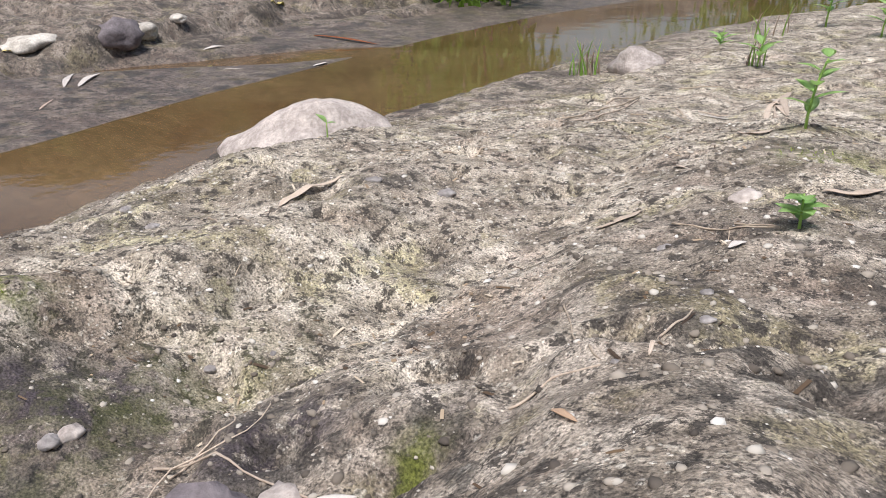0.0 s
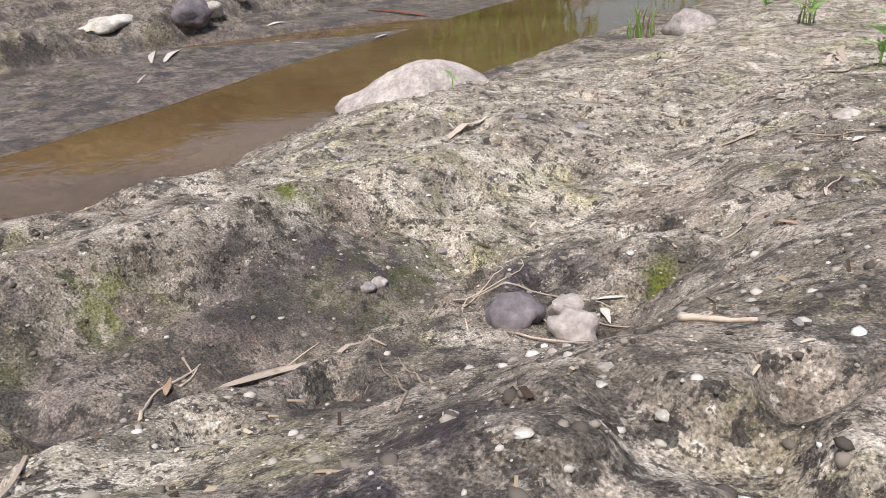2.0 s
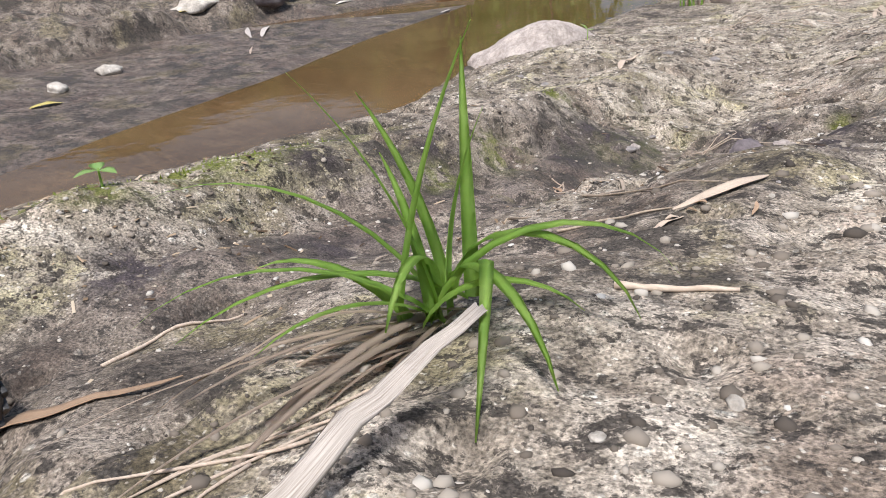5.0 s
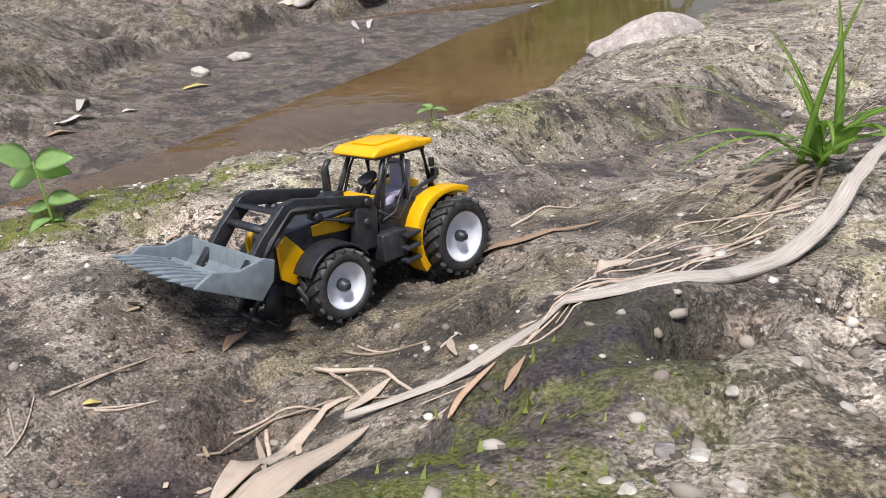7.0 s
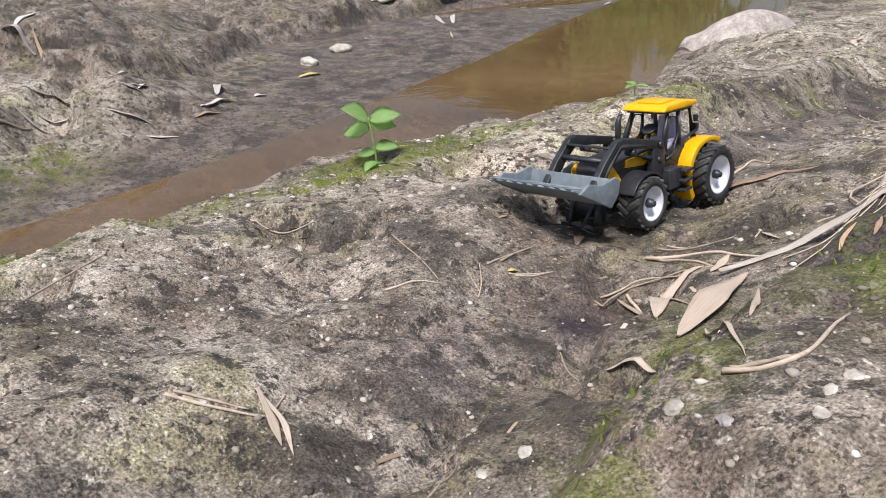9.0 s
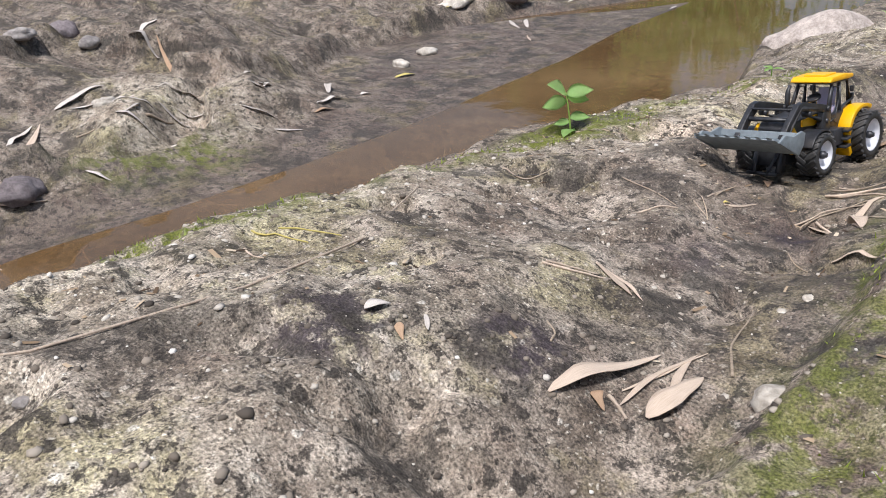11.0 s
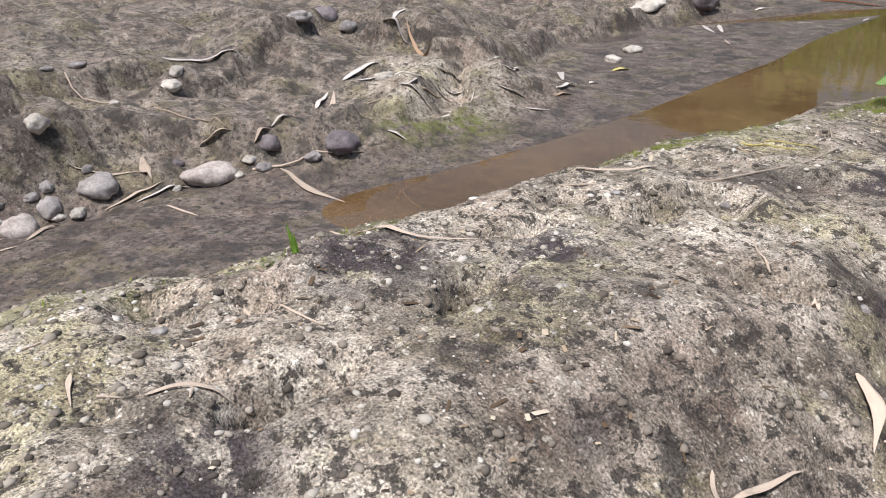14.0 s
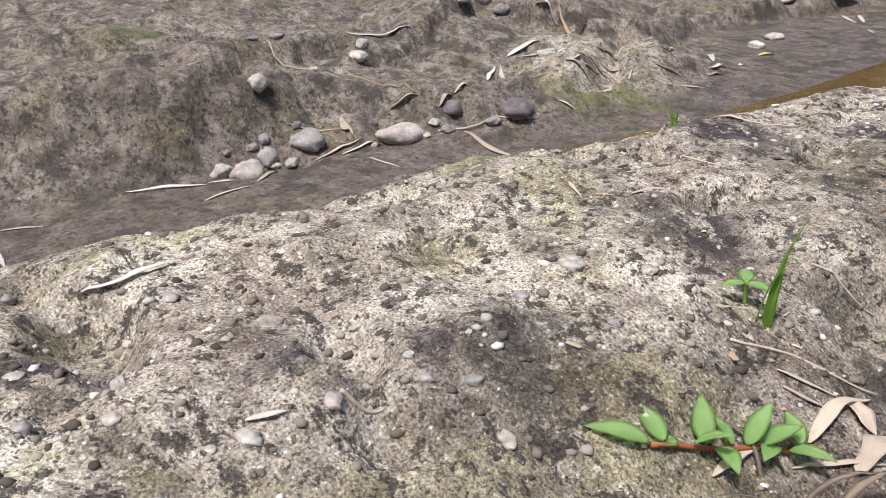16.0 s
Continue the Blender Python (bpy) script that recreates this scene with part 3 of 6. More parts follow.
# ---- toy tractor: nose towards -y, its left side towards +x, wheels on z = 0 ----
def tyre_mesh(r, w):
    rim_r = r * 0.66
    return lathe([(-w * 0.5, rim_r), (-w * 0.5, r * 0.86), (-w * 0.40, r * 0.93), (w * 0.40, r * 0.93), (w * 0.5, r * 0.86), (w * 0.5, rim_r), (w * 0.36, rim_r * 0.97), (-w * 0.36, rim_r * 0.97)], 48)


def add_lugs(tyre, r, w, count):
    """The tread: two rows of slanted blocks, one mesh shared by all."""
    first = None
    for side in (-1, 1):
        for k in range(count):
            if first is None:
                lug = first = part("lug", block((w * 0.56, r * 0.15, r * 0.10), bevel=r * 0.012), RUBBER, tyre)
            else:
                lug = new("lug", first.data)
                lug.parent = tyre
            a = 2 * math.pi * (k + (0.25 if side > 0 else 0.75)) / count
            lug.matrix_local = Matrix.Rotation(a, 4, "X") @ Matrix.Translation((side * w * 0.24, 0, r * 0.935)) @ Matrix.Rotation(side * 0.62, 4, "Z")


def rim_mesh(r, w):
    q = r * 0.66
    return lathe([(-w * 0.40, q * 0.2), (-w * 0.40, q), (w * 0.46, q), (w * 0.47, q * 0.93), (w * 0.36, q * 0.88), (w * 0.20, q * 0.80), (w * 0.16, q * 0.45), (w * 0.22, q * 0.32), (w * 0.22, q * 0.05)], 40)


def arch(r0, r1, a0, a1, x0, x1, cy, cz, n=18):
    """A mudguard: a band round (cy, cz) from angle a0 to a1, degrees up from the nose."""
    ring = [radians(a0 + (a1 - a0) * i / n) for i in range(n + 1)]
    outline = [(cy - r1 * math.cos(a), cz + r1 * math.sin(a)) for a in ring] + [(cy - r0 * math.cos(a), cz + r0 * math.sin(a)) for a in ring[::-1]]
    return prism(outline, x0, x1, 0.0005)


CAB_PARTS = ("roof", "roof_hatch", "head_rail", "pillar", "door_frame", "mirror", "rear_lamp", "seat_back")


def build_tractor():
    t = empty("toy_tractor")
    part("chassis", prism([(-0.066, 0.016), (-0.060, 0.012), (0.050, 0.012), (0.056, 0.020), (0.054, 0.032), (-0.064, 0.030)], -0.012, 0.012, 0.001), BLACK, t)
    hood = part("hood", prism([(-0.067, 0.026), (-0.066, 0.046), (-0.060, 0.051), (-0.012, 0.057), (-0.004, 0.054), (-0.004, 0.026)], -0.0155, 0.0155, 0.0015), BLACK, t, "black moulded bonnet")
    part("grille", block((0.020, 0.002, 0.014), (0, -0.0675, 0.036), 0.0004), RUBBER, hood)
    for s in (-1, 1):
        a, b = (0.0148 * s, 0.0172 * s)
        part("front_panel", prism([(-0.069, 0.027), (-0.069, 0.045), (-0.063, 0.050), (-0.056, 0.042), (-0.050, 0.034), (-0.034, 0.035), (-0.034, 0.031), (-0.052, 0.029), (-0.055, 0.024), (-0.062, 0.022)], min(a, b), max(a, b), 0.0004), YELLOW, hood, "yellow side panel")
        part("side_panel", prism([(-0.046, 0.045), (-0.046, 0.051), (-0.018, 0.0535), (-0.016, 0.046), (-0.024, 0.043)], min(a, b), max(a, b), 0.0004), YELLOW, hood, "yellow side panel")
    part("bonnet_strip", block((0.026, 0.016, 0.002), (0, -0.006, 0.0575), 0.0006, (4, 0, 0)), YELLOW, hood, "yellow strip before the cab")
    # cab
    cab = part("cab", block((0.040, 0.050, 0.020), (0, 0.022, 0.040), 0.002), BLACK, t, "black cab shell")
    for s in (-1, 1):
        for pts in (((-0.004, 0.048), (0.003, 0.091)), ((0.020, 0.050), (0.021, 0.091)), ((0.045, 0.050), (0.041, 0.091))):
            part("pillar", tube([(0.019 * s, y, z) for y, z in pts], 0.0019, 8), BLACK, cab)
        part("cab_sill", tube([(0.019 * s, -0.004, 0.050), (0.019 * s, 0.012, 0.040), (0.019 * s, 0.026, 0.056), (0.019 * s, 0.045, 0.062)], 0.0016, 8), BLACK, cab)
        part("door_frame", tube([(0.0198 * s, -0.001, 0.042), (0.0198 * s, 0.002, 0.078), (0.0198 * s, 0.006, 0.084), (0.0198 * s, 0.018, 0.082), (0.0198 * s, 0.021, 0.066), (0.0198 * s, 0.010, 0.045), (0.0198 * s, -0.001, 0.042)], 0.0011, 6), BLACK, cab)
        part("door_panel", prism([(0.001, 0.044), (0.002, 0.054), (0.014, 0.058), (0.009, 0.045)], 0.0170 * s - 0.0006, 0.0170 * s + 0.0006), LILAC, cab, "lilac door panel")
        part("mirror", block((0.004, 0.003, 0.008), (0.0235 * s, 0.046, 0.076), 0.0008), BLACK, cab)
        part("rear_lamp", block((0.005, 0.005, 0.007), (0.021 * s, 0.051, 0.066), 0.001), BLACK, cab)
    part("head_rail", block((0.042, 0.050, 0.003), (0, 0.0185, 0.0895), 0.0008), BLACK, cab)
    seat = part("seat", block((0.020, 0.016, 0.006), (0, 0.024, 0.053), 0.002), LILAC, t, "pale lilac seat")
    part("seat_back", block((0.020, 0.005, 0.026), (0, 0.034, 0.066), 0.002, (-8, 0, 0)), LILAC, seat)
    wheel = part("steering_wheel", lathe([(-0.0008, 0.0045), (-0.0008, 0.0062), (0.0008, 0.0062), (0.0008, 0.0045)], 20), BLACK, t)
    wheel.matrix_local = pose(0, 0.008, 0.064, 0, 62, 90)
    part("steering_column", tube([(0, 0.002, 0.050), (0, 0.008, 0.064)], 0.0015), BLACK, t)
    part("dashboard", block((0.024, 0.005, 0.008), (0, 0.002, 0.051), 0.001), LILAC, t, "pale lilac dashboard")
    roof = part("roof", prism([(-0.011, 0.0905), (-0.010, 0.0935), (-0.004, 0.0975), (0.030, 0.0990), (0.036, 0.0970), (0.049, 0.0965), (0.050, 0.0915), (0.040, 0.0905)], -0.0235, 0.0235, 0.0016), YELLOW, t, "bright yellow moulded roof")
    part("roof_hatch", block((0.026, 0.026, 0.002), (0, 0.014, 0.0992), 0.0008, (2, 0, 0)), YELLOW, roof)
    # exhaust and air intake
    part("exhaust", tube([(-0.017, -0.010, 0.048), (-0.017, -0.010, 0.078), (-0.017, -0.009, 0.083), (-0.017, -0.006, 0.088)], [0.0026, 0.0026, 0.0019, 0.0019], 12), BLACK, t, "black exhaust pipe")
    part("air_filter", block((0.012, 0.012, 0.008), (-0.006, -0.016, 0.060), 0.0012, (0, 0, 20)), BLACK, t)
    # wheels
    for s in (-1, 1):
        for nm, y, r, w, x in (("rear_wheel", 0.044, 0.0240, 0.0200, 0.0315), ("front_wheel", -0.044, 0.0202, 0.0190, 0.0300)):
            ty = part(nm, tyre_mesh(r, w), RUBBER, t, "black lugged tyre")
            add_lugs(ty, r, w, 20 if r > 0.022 else 18)
            rim = part("rim", rim_mesh(r, w), WHITE, ty, "white wheel disc")
            hub = part("hub", lathe([(w * 0.15, 0.0036), (w * 0.40, 0.0036), (w * 0.44, 0.0024), (w * 0.52, 0.0022)], 14), BLACK, ty, "black hub cap")
            ty.matrix_local = pose(x * s, y, r, 0, 0, 0 if s > 0 else 180)
        a, b = sorted((0.0205 * s, 0.0318 * s))
        fender = part("rear_mudguard", arch(0.0256, 0.0305, -36, 122, a, b, 0.0445, 0.0250), YELLOW, t, "yellow rear mudguard")
        a, b = sorted((0.0170 * s, 0.0216 * s))
        part("mudguard_side", arch(0.016, 0.0300, -36, 128, a, b, 0.0445, 0.0250), YELLOW, fender)
        a, b = sorted((0.0205 * s, 0.0365 * s))
        part("front_mudguard", arch(0.0212, 0.0228, 25, 150, a, b, -0.044, 0.0205), BLACK, t)
        a, b = sorted((0.0130 * s, 0.0300 * s))
        ladder = part("step_box", block((0.016, 0.018, 0.016), (0.0215 * s, 0.000, 0.029), 0.001), BLACK, t)
        for k in range(3):
            part("step", block((0.012, 0.011, 0.0022), (0.029 * s, 0.010 - 0.0006 * k, 0.034 - 0.0075 * k), 0.0005, (6, 0, 0)), BLACK, ladder)
        part("step_side", block((0.002, 0.002, 0.022), (0.0235 * s, 0.005, 0.026), 0.0004), BLACK, ladder)
        part("axle_stub", tube([(0.010 * s, -0.044, 0.0198), (0.024 * s, -0.044, 0.0198)], 0.004, 12), BLACK, t)
        part("rear_axle", tube([(0.010 * s, 0.044, 0.024), (0.024 * s, 0.044, 0.024)], 0.0055, 12), BLACK, t)
    # loader
    loader = part("loader_frame", block((0.046, 0.010, 0.010), (0, -0.014, 0.036), 0.001), BLACK, t, "black front loader frame")
    for s in (-1, 1):
        a, b = sorted((0.0185 * s, 0.0240 * s))
        part("post", prism([(-0.024, 0.030), (-0.021, 0.056), (-0.016, 0.062), (-0.009, 0.060), (-0.006, 0.052), (-0.008, 0.030)], a, b, 0.0006), BLACK, loader)
        arm = part("arm", prism([(-0.007, 0.058), (-0.010, 0.064), (-0.034, 0.071), (-0.058, 0.0775), (-0.066, 0.0755), (-0.080, 0.058), (-0.098, 0.036), (-0.096, 0.031), (-0.091, 0.030), (-0.072, 0.053), (-0.060, 0.066), (-0.034, 0.0615), (-0.011, 0.054)], a, b, 0.0007), BLACK, loader, "black bent loader arm")
        c, d = sorted((0.0243 * s, 0.0250 * s))
        part("arm_rib", prism([(-0.020, 0.0605), (-0.034, 0.0655), (-0.058, 0.0725), (-0.063, 0.0710), (-0.078, 0.0530), (-0.090, 0.0360), (-0.088, 0.0345), (-0.076, 0.0510), (-0.062, 0.0685), (-0.034, 0.0635)], c, d), RUBBER, arm)
        for y, z, r in ((-0.012, 0.057, 0.0028), (-0.014, 0.046, 0.0024), (-0.046, 0.057, 0.0026), (-0.092, 0.036, 0.0024)):
            part("pivot", lathe([(-0.0042, r), (0.0036, r), (0.0042, r * 0.6)], 14, at=(0, 0, 0)), BLACK, arm).matrix_local = pose(0.0213 * s, y, z, 0, 0, 0 if s > 0 else 180)
        part("ram", tube([(0.021 * s, -0.014, 0.046), (0.021 * s, -0.030, 0.0515), (0.021 * s, -0.031, 0.0518), (0.021 * s, -0.048, 0.0585)], [0.0024, 0.0024, 0.0014, 0.0014], 10), BLACK, loader, "black hydraulic ram")
    part("cross_tube", tube([(-0.021, -0.074, 0.058), (0.021, -0.074, 0.058)], 0.0030, 12), BLACK, loader)
    part("cross_plate", block((0.040, 0.010, 0.0025), (0, -0.066, 0.069), 0.0006, (-20, 0, 0)), BLACK, loader)
    # bucket: a shallow scoop with teeth
    bucket = empty("bucket")
    bucket.parent = t
    bucket["label"] = "grey plastic loader bucket with teeth"
    part("bucket_floor", prism([(0.003, -0.002), (0.004, 0.000), (-0.030, 0.0022), (-0.038, 0.0010), (-0.038, -0.0002)], -0.043, 0.043, 0.0003), GREY, bucket)
    part("bucket_back", prism([(0.003, -0.002), (0.007, 0.008), (0.005, 0.017), (0.0025, 0.017), (0.0040, 0.008), (0.000, 0.000)], -0.043, 0.043, 0.0004), GREY, bucket)
    part("bucket_rail", block((0.060, 0.0022, 0.004), (0, -0.012, 0.004), 0.0006), GREY, bucket)
    for s in (-1, 1):
        a, b = sorted((0.0425 * s, 0.0452 * s))
        part("cheek", prism([(0.004, -0.003), (0.008, 0.008), (0.006, 0.018), (0.000, 0.018), (-0.012, 0.010), (-0.026, 0.0075), (-0.033, -0.001)], a, b, 0.0005), GREY, bucket)
        part("hinge", block((0.008, 0.006, 0.010), (0.020 * s, 0.007, 0.009), 0.001), GREY, bucket)
    for k in range(8):
        x = -0.038 + 0.0109 * k
        part("tooth", prism([(-0.010, 0.002), (-0.012, 0.0042), (-0.030, 0.0036), (-0.044, 0.0008), (-0.030, -0.0004)], x - 0.0021, x + 0.0021, 0.0004), GREY, bucket)
    bucket.matrix_local = pose(0, -0.098, 0.0335, -24, 0, 0) @ Matrix.Diagonal((0.9, 1, 1, 1))
    # front hitch
    hitch = part("front_hitch", block((0.022, 0.012, 0.014), (0, -0.070, 0.020), 0.0012), BLACK, t)
    for s in (-1, 1):
        part("hitch_strut", tube([(0.010 * s, -0.075, 0.026), (0.006 * s, -0.086, 0.007), (0.010 * s, -0.078, 0.007)], 0.0015, 6), BLACK, hitch)
        part("hitch_plate", prism([(-0.082, 0.008), (-0.074, 0.026), (-0.066, 0.022), (-0.068, 0.006)], 0.012 * s - 0.001, 0.012 * s + 0.001), BLACK, hitch)
    part("hitch_bar", tube([(-0.014, -0.0845, 0.008), (0.014, -0.0845, 0.008)], 0.0017, 8), BLACK, hitch)
    for ob in t.children_recursive:  # a squat cab
        if ob.type == "MESH" and ob.matrix_local == Matrix() and ob.parent is not bucket:
            for v in ob.data.vertices:
                if v.co.z > 0.05:
                    v.co.z = 0.05 + (v.co.z - 0.05) * 0.71
                    if ob.name.split(".")[0] in CAB_PARTS:
                        v.co.x, v.co.y = v.co.x * 0.84, 0.030 + (v.co.y - 0.030) * 0.76
    return tagged(t, "yellow and black plastic toy tractor with grey front loader", "toy tractor")


tractor = build_tractor()
_zl = max(top(TX + 0.030, TY + 0.044 + d) for d in (-0.006, 0, 0.006)), max(top(TX + 0.0285, TY - 0.044 + d) for d in (-0.006, 0, 0.006))
_zr = max(top(TX - 0.030, TY + 0.044 + d) for d in (-0.006, 0, 0.006)), max(top(TX - 0.0285, TY - 0.044 + d) for d in (-0.006, 0, 0.006))
_pitch = math.degrees(math.atan2((_zl[0] + _zr[0] - _zl[1] - _zr[1]) / 2, 0.088))
_roll = math.degrees(math.atan2((_zr[0] + _zr[1] - _zl[0] - _zl[1]) / 2, 0.059))
tractor.matrix_basis = pose(TX, TY, (sum(_zl) + sum(_zr)) / 4 - 0.0004, _pitch, _roll, -9)


# ---- litter on the ground ----
rng = random.Random(7)
LABELS = {"dry_leaf": "dry curled beige bamboo leaf lying on the earth", "tan_leaf": "dry orange-brown leaf lying on the earth", "pale_sheath": "bleached pale scrap of dry leaf on the mud",
          "yellow_leaf": "fallen yellow leaf lying on wet mud", "rusty_bark": "rust-red strip of wet bark in shallow water"}


def smooth_line(points, n):
    """n + 1 points along a soft curve through those given."""
    p = np.array(points, float)
    if len(p) == 2:
        mid = (p[0] + p[1]) / 2
        d = p[1] - p[0]
        mid = mid + np.array([-d[1], d[0]]) * rng.uniform(-0.06, 0.06)
        p = np.array([p[0], mid, p[1]])
    k = np.concatenate([[0], np.cumsum(np.linalg.norm(np.diff(p, axis=0), axis=1))])
    k = k / k[-1]
    t = np.linspace(0, 1, n + 1)
    slope = np.stack([np.gradient(p[:, i], k) for i in range(2)], -1)
    i = np.clip(np.searchsorted(k, t) - 1, 0, len(k) - 2)
    h = (k[i + 1] - k[i])[:, None]
    u = ((t - k[i])[:, None]) / h
    return ((2 * u**3 - 3 * u**2 + 1) * p[i] + (u**3 - 2 * u**2 + u) * h * slope[i] + (3 * u**2 - 2 * u**3) * p[i + 1] + (u**3 - u**2) * h * slope[i + 1])


def leaf(points, width, material=None):
    """A dry leaf along points on the ground, tapered, curled up at its edges."""
    material = material or (DRY if rng.random() < 0.8 else PALE)
    n, m = 14, 4
    line = smooth_line(points, n)
    d = np.gradient(line, axis=0)
    d /= np.linalg.norm(d, axis=1)[:, None] + 1e-9
    side = np.stack([-d[:, 1], d[:, 0]], -1)
    t = np.linspace(0, 1, n + 1)
    peak = rng.uniform(0.3, 0.65)
    shape = np.where(t < peak, np.sqrt(np.clip(t / peak, 0, 1)) * 0.85 + 0.15, np.clip((1 - t) / (1 - peak), 0, 1) ** 0.75 + 0.03)
    half = width * 0.62 * shape * (1 + 0.12 * np.sin(9 * t + rng.uniform(0, 6)))
    curl, twist = rng.uniform(0.08, 0.32), rng.uniform(-0.2, 0.2)
    lift = np.sin(t * math.pi) * width * rng.uniform(0.0, 0.25)
    top_v, low_v = [], []
    s = np.linspace(-1, 1, m + 1)
    P = line[:, None, :] + side[:, None, :] * (half[:, None] * s[None, :])[:, :, None]
    g = ground_height(P[..., 0].ravel(), P[..., 1].ravel()).reshape(n + 1, m + 1)
    base = np.maximum(g.max(1), np.convolve(np.pad(g.max(1), 2, "edge"), np.ones(5) / 5, "valid"))
    Z = base[:, None] + 0.0008 + lift[:, None] + curl * half[:, None] * s[None, :] ** 2 + twist * half[:, None] * (s[None, :] + 1) * 0.5 * np.sin(3 * t)[:, None] ** 2
    bm = bmesh.new()
    uv = bm.loops.layers.uv.new("UVMap")
    th = max(0.0004, width * 0.02)
    up = [[bm.verts.new((P[i, j, 0], P[i, j, 1], Z[i, j] + th)) for j in range(m + 1)] for i in range(n + 1)]
    dn = [[bm.verts.new((P[i, j, 0], P[i, j, 1], Z[i, j])) for j in range(m + 1)] for i in range(n + 1)]
    for i in range(n):
        for j in range(m):
            for q, flip in ((up, 0), (dn, 1)):
                c = [(i, j), (i + 1, j), (i + 1, j + 1), (i, j + 1)]
                c = c[::-1] if flip else c
                f = bm.faces.new([q[a][b] for a, b in c])
                for lp, (a, b) in zip(f.loops, c):
                    lp[uv].uv = (a / n, b / m)
        bm.faces.new((up[i][0], dn[i][0], dn[i + 1][0], up[i + 1][0]))
        bm.faces.new((up[i + 1][m], dn[i + 1][m], dn[i][m], up[i][m]))
    bmesh.ops.recalc_face_normals(bm, faces=bm.faces[:])
    ob = link_mesh("dry_leaf", bm, material)
    return tagged(ob, LABELS.get(material.name, LABELS["dry_leaf"]), "leaf", "fallen leaves")


def twig(points, width, material=None):
    n = 12
    line = smooth_line(points, n)
    r = max(width * 0.38, 0.0005)
    t = np.linspace(0, 1, n + 1)
    rad = r * (1.0 - 0.45 * t) * (1 + 0.12 * np.sin(17 * t + rng.uniform(0, 6)))
    length = np.linalg.norm(line[-1] - line[0])
    jit = fbm(line[:, 0], line[:, 1], 0.03, 2, 5) * min(0.002, length * 0.025)
    g = ground_height(line[:, 0], line[:, 1])
    g = np.maximum(g, np.convolve(np.pad(g, 2, "edge"), np.ones(5) / 5, "valid"))
    pts = [(x + j, y + j, z + q * 0.8) for (x, y), j, z, q in zip(line, jit, g, rad)]
    bm = tube(pts, list(rad), 7)
    uv = bm.loops.layers.uv.new("UVMap")
    for f in bm.faces:
        for lp in f.loops:
            lp[uv].uv = (lp.vert.co.x * 20, lp.vert.co.y * 20)
    ob = link_mesh("twig", bm, material or (TWIG if rng.random() < 0.55 else DRY))
    return tagged(ob, "thin dry pale brown twig lying on the earth", "twig", "fallen twigs")


STONES = {"pinkish_stone": "rounded pinkish-grey stone half sunk in earth", "grey_stone": "rough light grey stone half sunk in earth", "dark_stone": "smooth dark grey stone resting on the earth",
          "white_stone": "chalky off-white stone half sunk in earth"}


def stone(at, width, flat, material, size="m"):
    x, y = at
    bm = bmesh.new()
    bmesh.ops.create_icosphere(bm, subdivisions=3, radius=1.0)
    width = width * 1.12
    sx, sy = width * 0.5, width * 0.5 * rng.uniform(0.65, 0.95)
    sz = width * 0.5 * flat
    seed = Vector((rng.uniform(-50, 50), rng.uniform(-50, 50), rng.uniform(-50, 50)))
    for v in bm.verts:
        k = 1 + 0.36 * noise.noise(v.co * 1.2 + seed) + 0.22 * noise.noise(v.co * 2.6 + seed) + 0.08 * noise.noise(v.co * 6.0 + seed)
        q = v.co * k
        v.co = Vector((q.x * sx, q.y * sy, q.z * sz))
    ob = link_mesh("stone" if size == "m" else "pebble", bm, material)
    ob.matrix_basis = pose(x, y, top(x, y) + sz * (0.25 if width > 0.03 else -0.1), rng.uniform(-10, 10), rng.uniform(-10, 10), rng.uniform(0, 180))
    return tagged(ob, STONES[material.name], "stone" if size == "m" else "pebble", "stones" if size == "m" else "pebbles")


def big_stone():
    bm = bmesh.new()
    bmesh.ops.create_icosphere(bm, subdivisions=5, radius=1.0)
    seed = Vector((3.1, 8.7, 1.3))
    for v in bm.verts:
        q = v.co * (1 + 0.22 * noise.noise(v.co * 1.0 + seed) + 0.10 * noise.noise(v.co * 2.3 + seed) + 0.035 * noise.noise(v.co * 6 + seed) + 0.015 * noise.noise(v.co * 15 + seed))
        peak = 1.0 + 0.28 * math.exp(-((v.co.x - 0.05) / 0.45) ** 2) - 0.25 * max(0, -v.co.x)
        v.co = Vector((q.x * 0.150, q.y * 0.105, q.z * 0.080 * peak))
    ob = link_mesh("boulder", bm, STONE_PINK)
    ob.matrix_basis = pose(-0.845, 0.910, 0.060, 4, 0, 32)
    return tagged(ob, "large pale pinkish-grey boulder at the water's edge", "boulder")


big_stone()
leaf([(-0.503, 0.485), (-0.521, 0.545), (-0.514, 0.591)], 0.0094, DRY)
twig([(-0.549, 0.442), (-0.460, 0.409)], 0.003, TWIG)
leaf([(-0.232, 0.562), (-0.217, 0.567), (-0.208, 0.597)], 0.0065, DRY)
twig([(-0.167, 0.367), (-0.142, 0.320), (-0.125, 0.290)], 0.0015, TWIG)
twig([(-0.143, 0.259), (-0.132, 0.270), (-0.110, 0.278)], 0.0018, DRY)
twig([(-0.121, 0.292), (-0.111, 0.282)], 0.0013, TWIG)
twig([(-0.101, 0.327), (-0.095, 0.337), (-0.094, 0.353)], 0.0018, DRY)
leaf([(-0.092, 0.286), (-0.095, 0.322)], 0.0025, DRY)
leaf([(-0.108, 0.229), (-0.094, 0.220)], 0.0032, TAN)
twig([(-0.296, 0.193), (-0.290, 0.213), (-0.284, 0.225), (-0.310, 0.243)], 0.0016, DRY)
leaf([(-0.207, 0.885), (-0.181, 0.856), (-0.172, 0.896)], 0.0086, DRY)
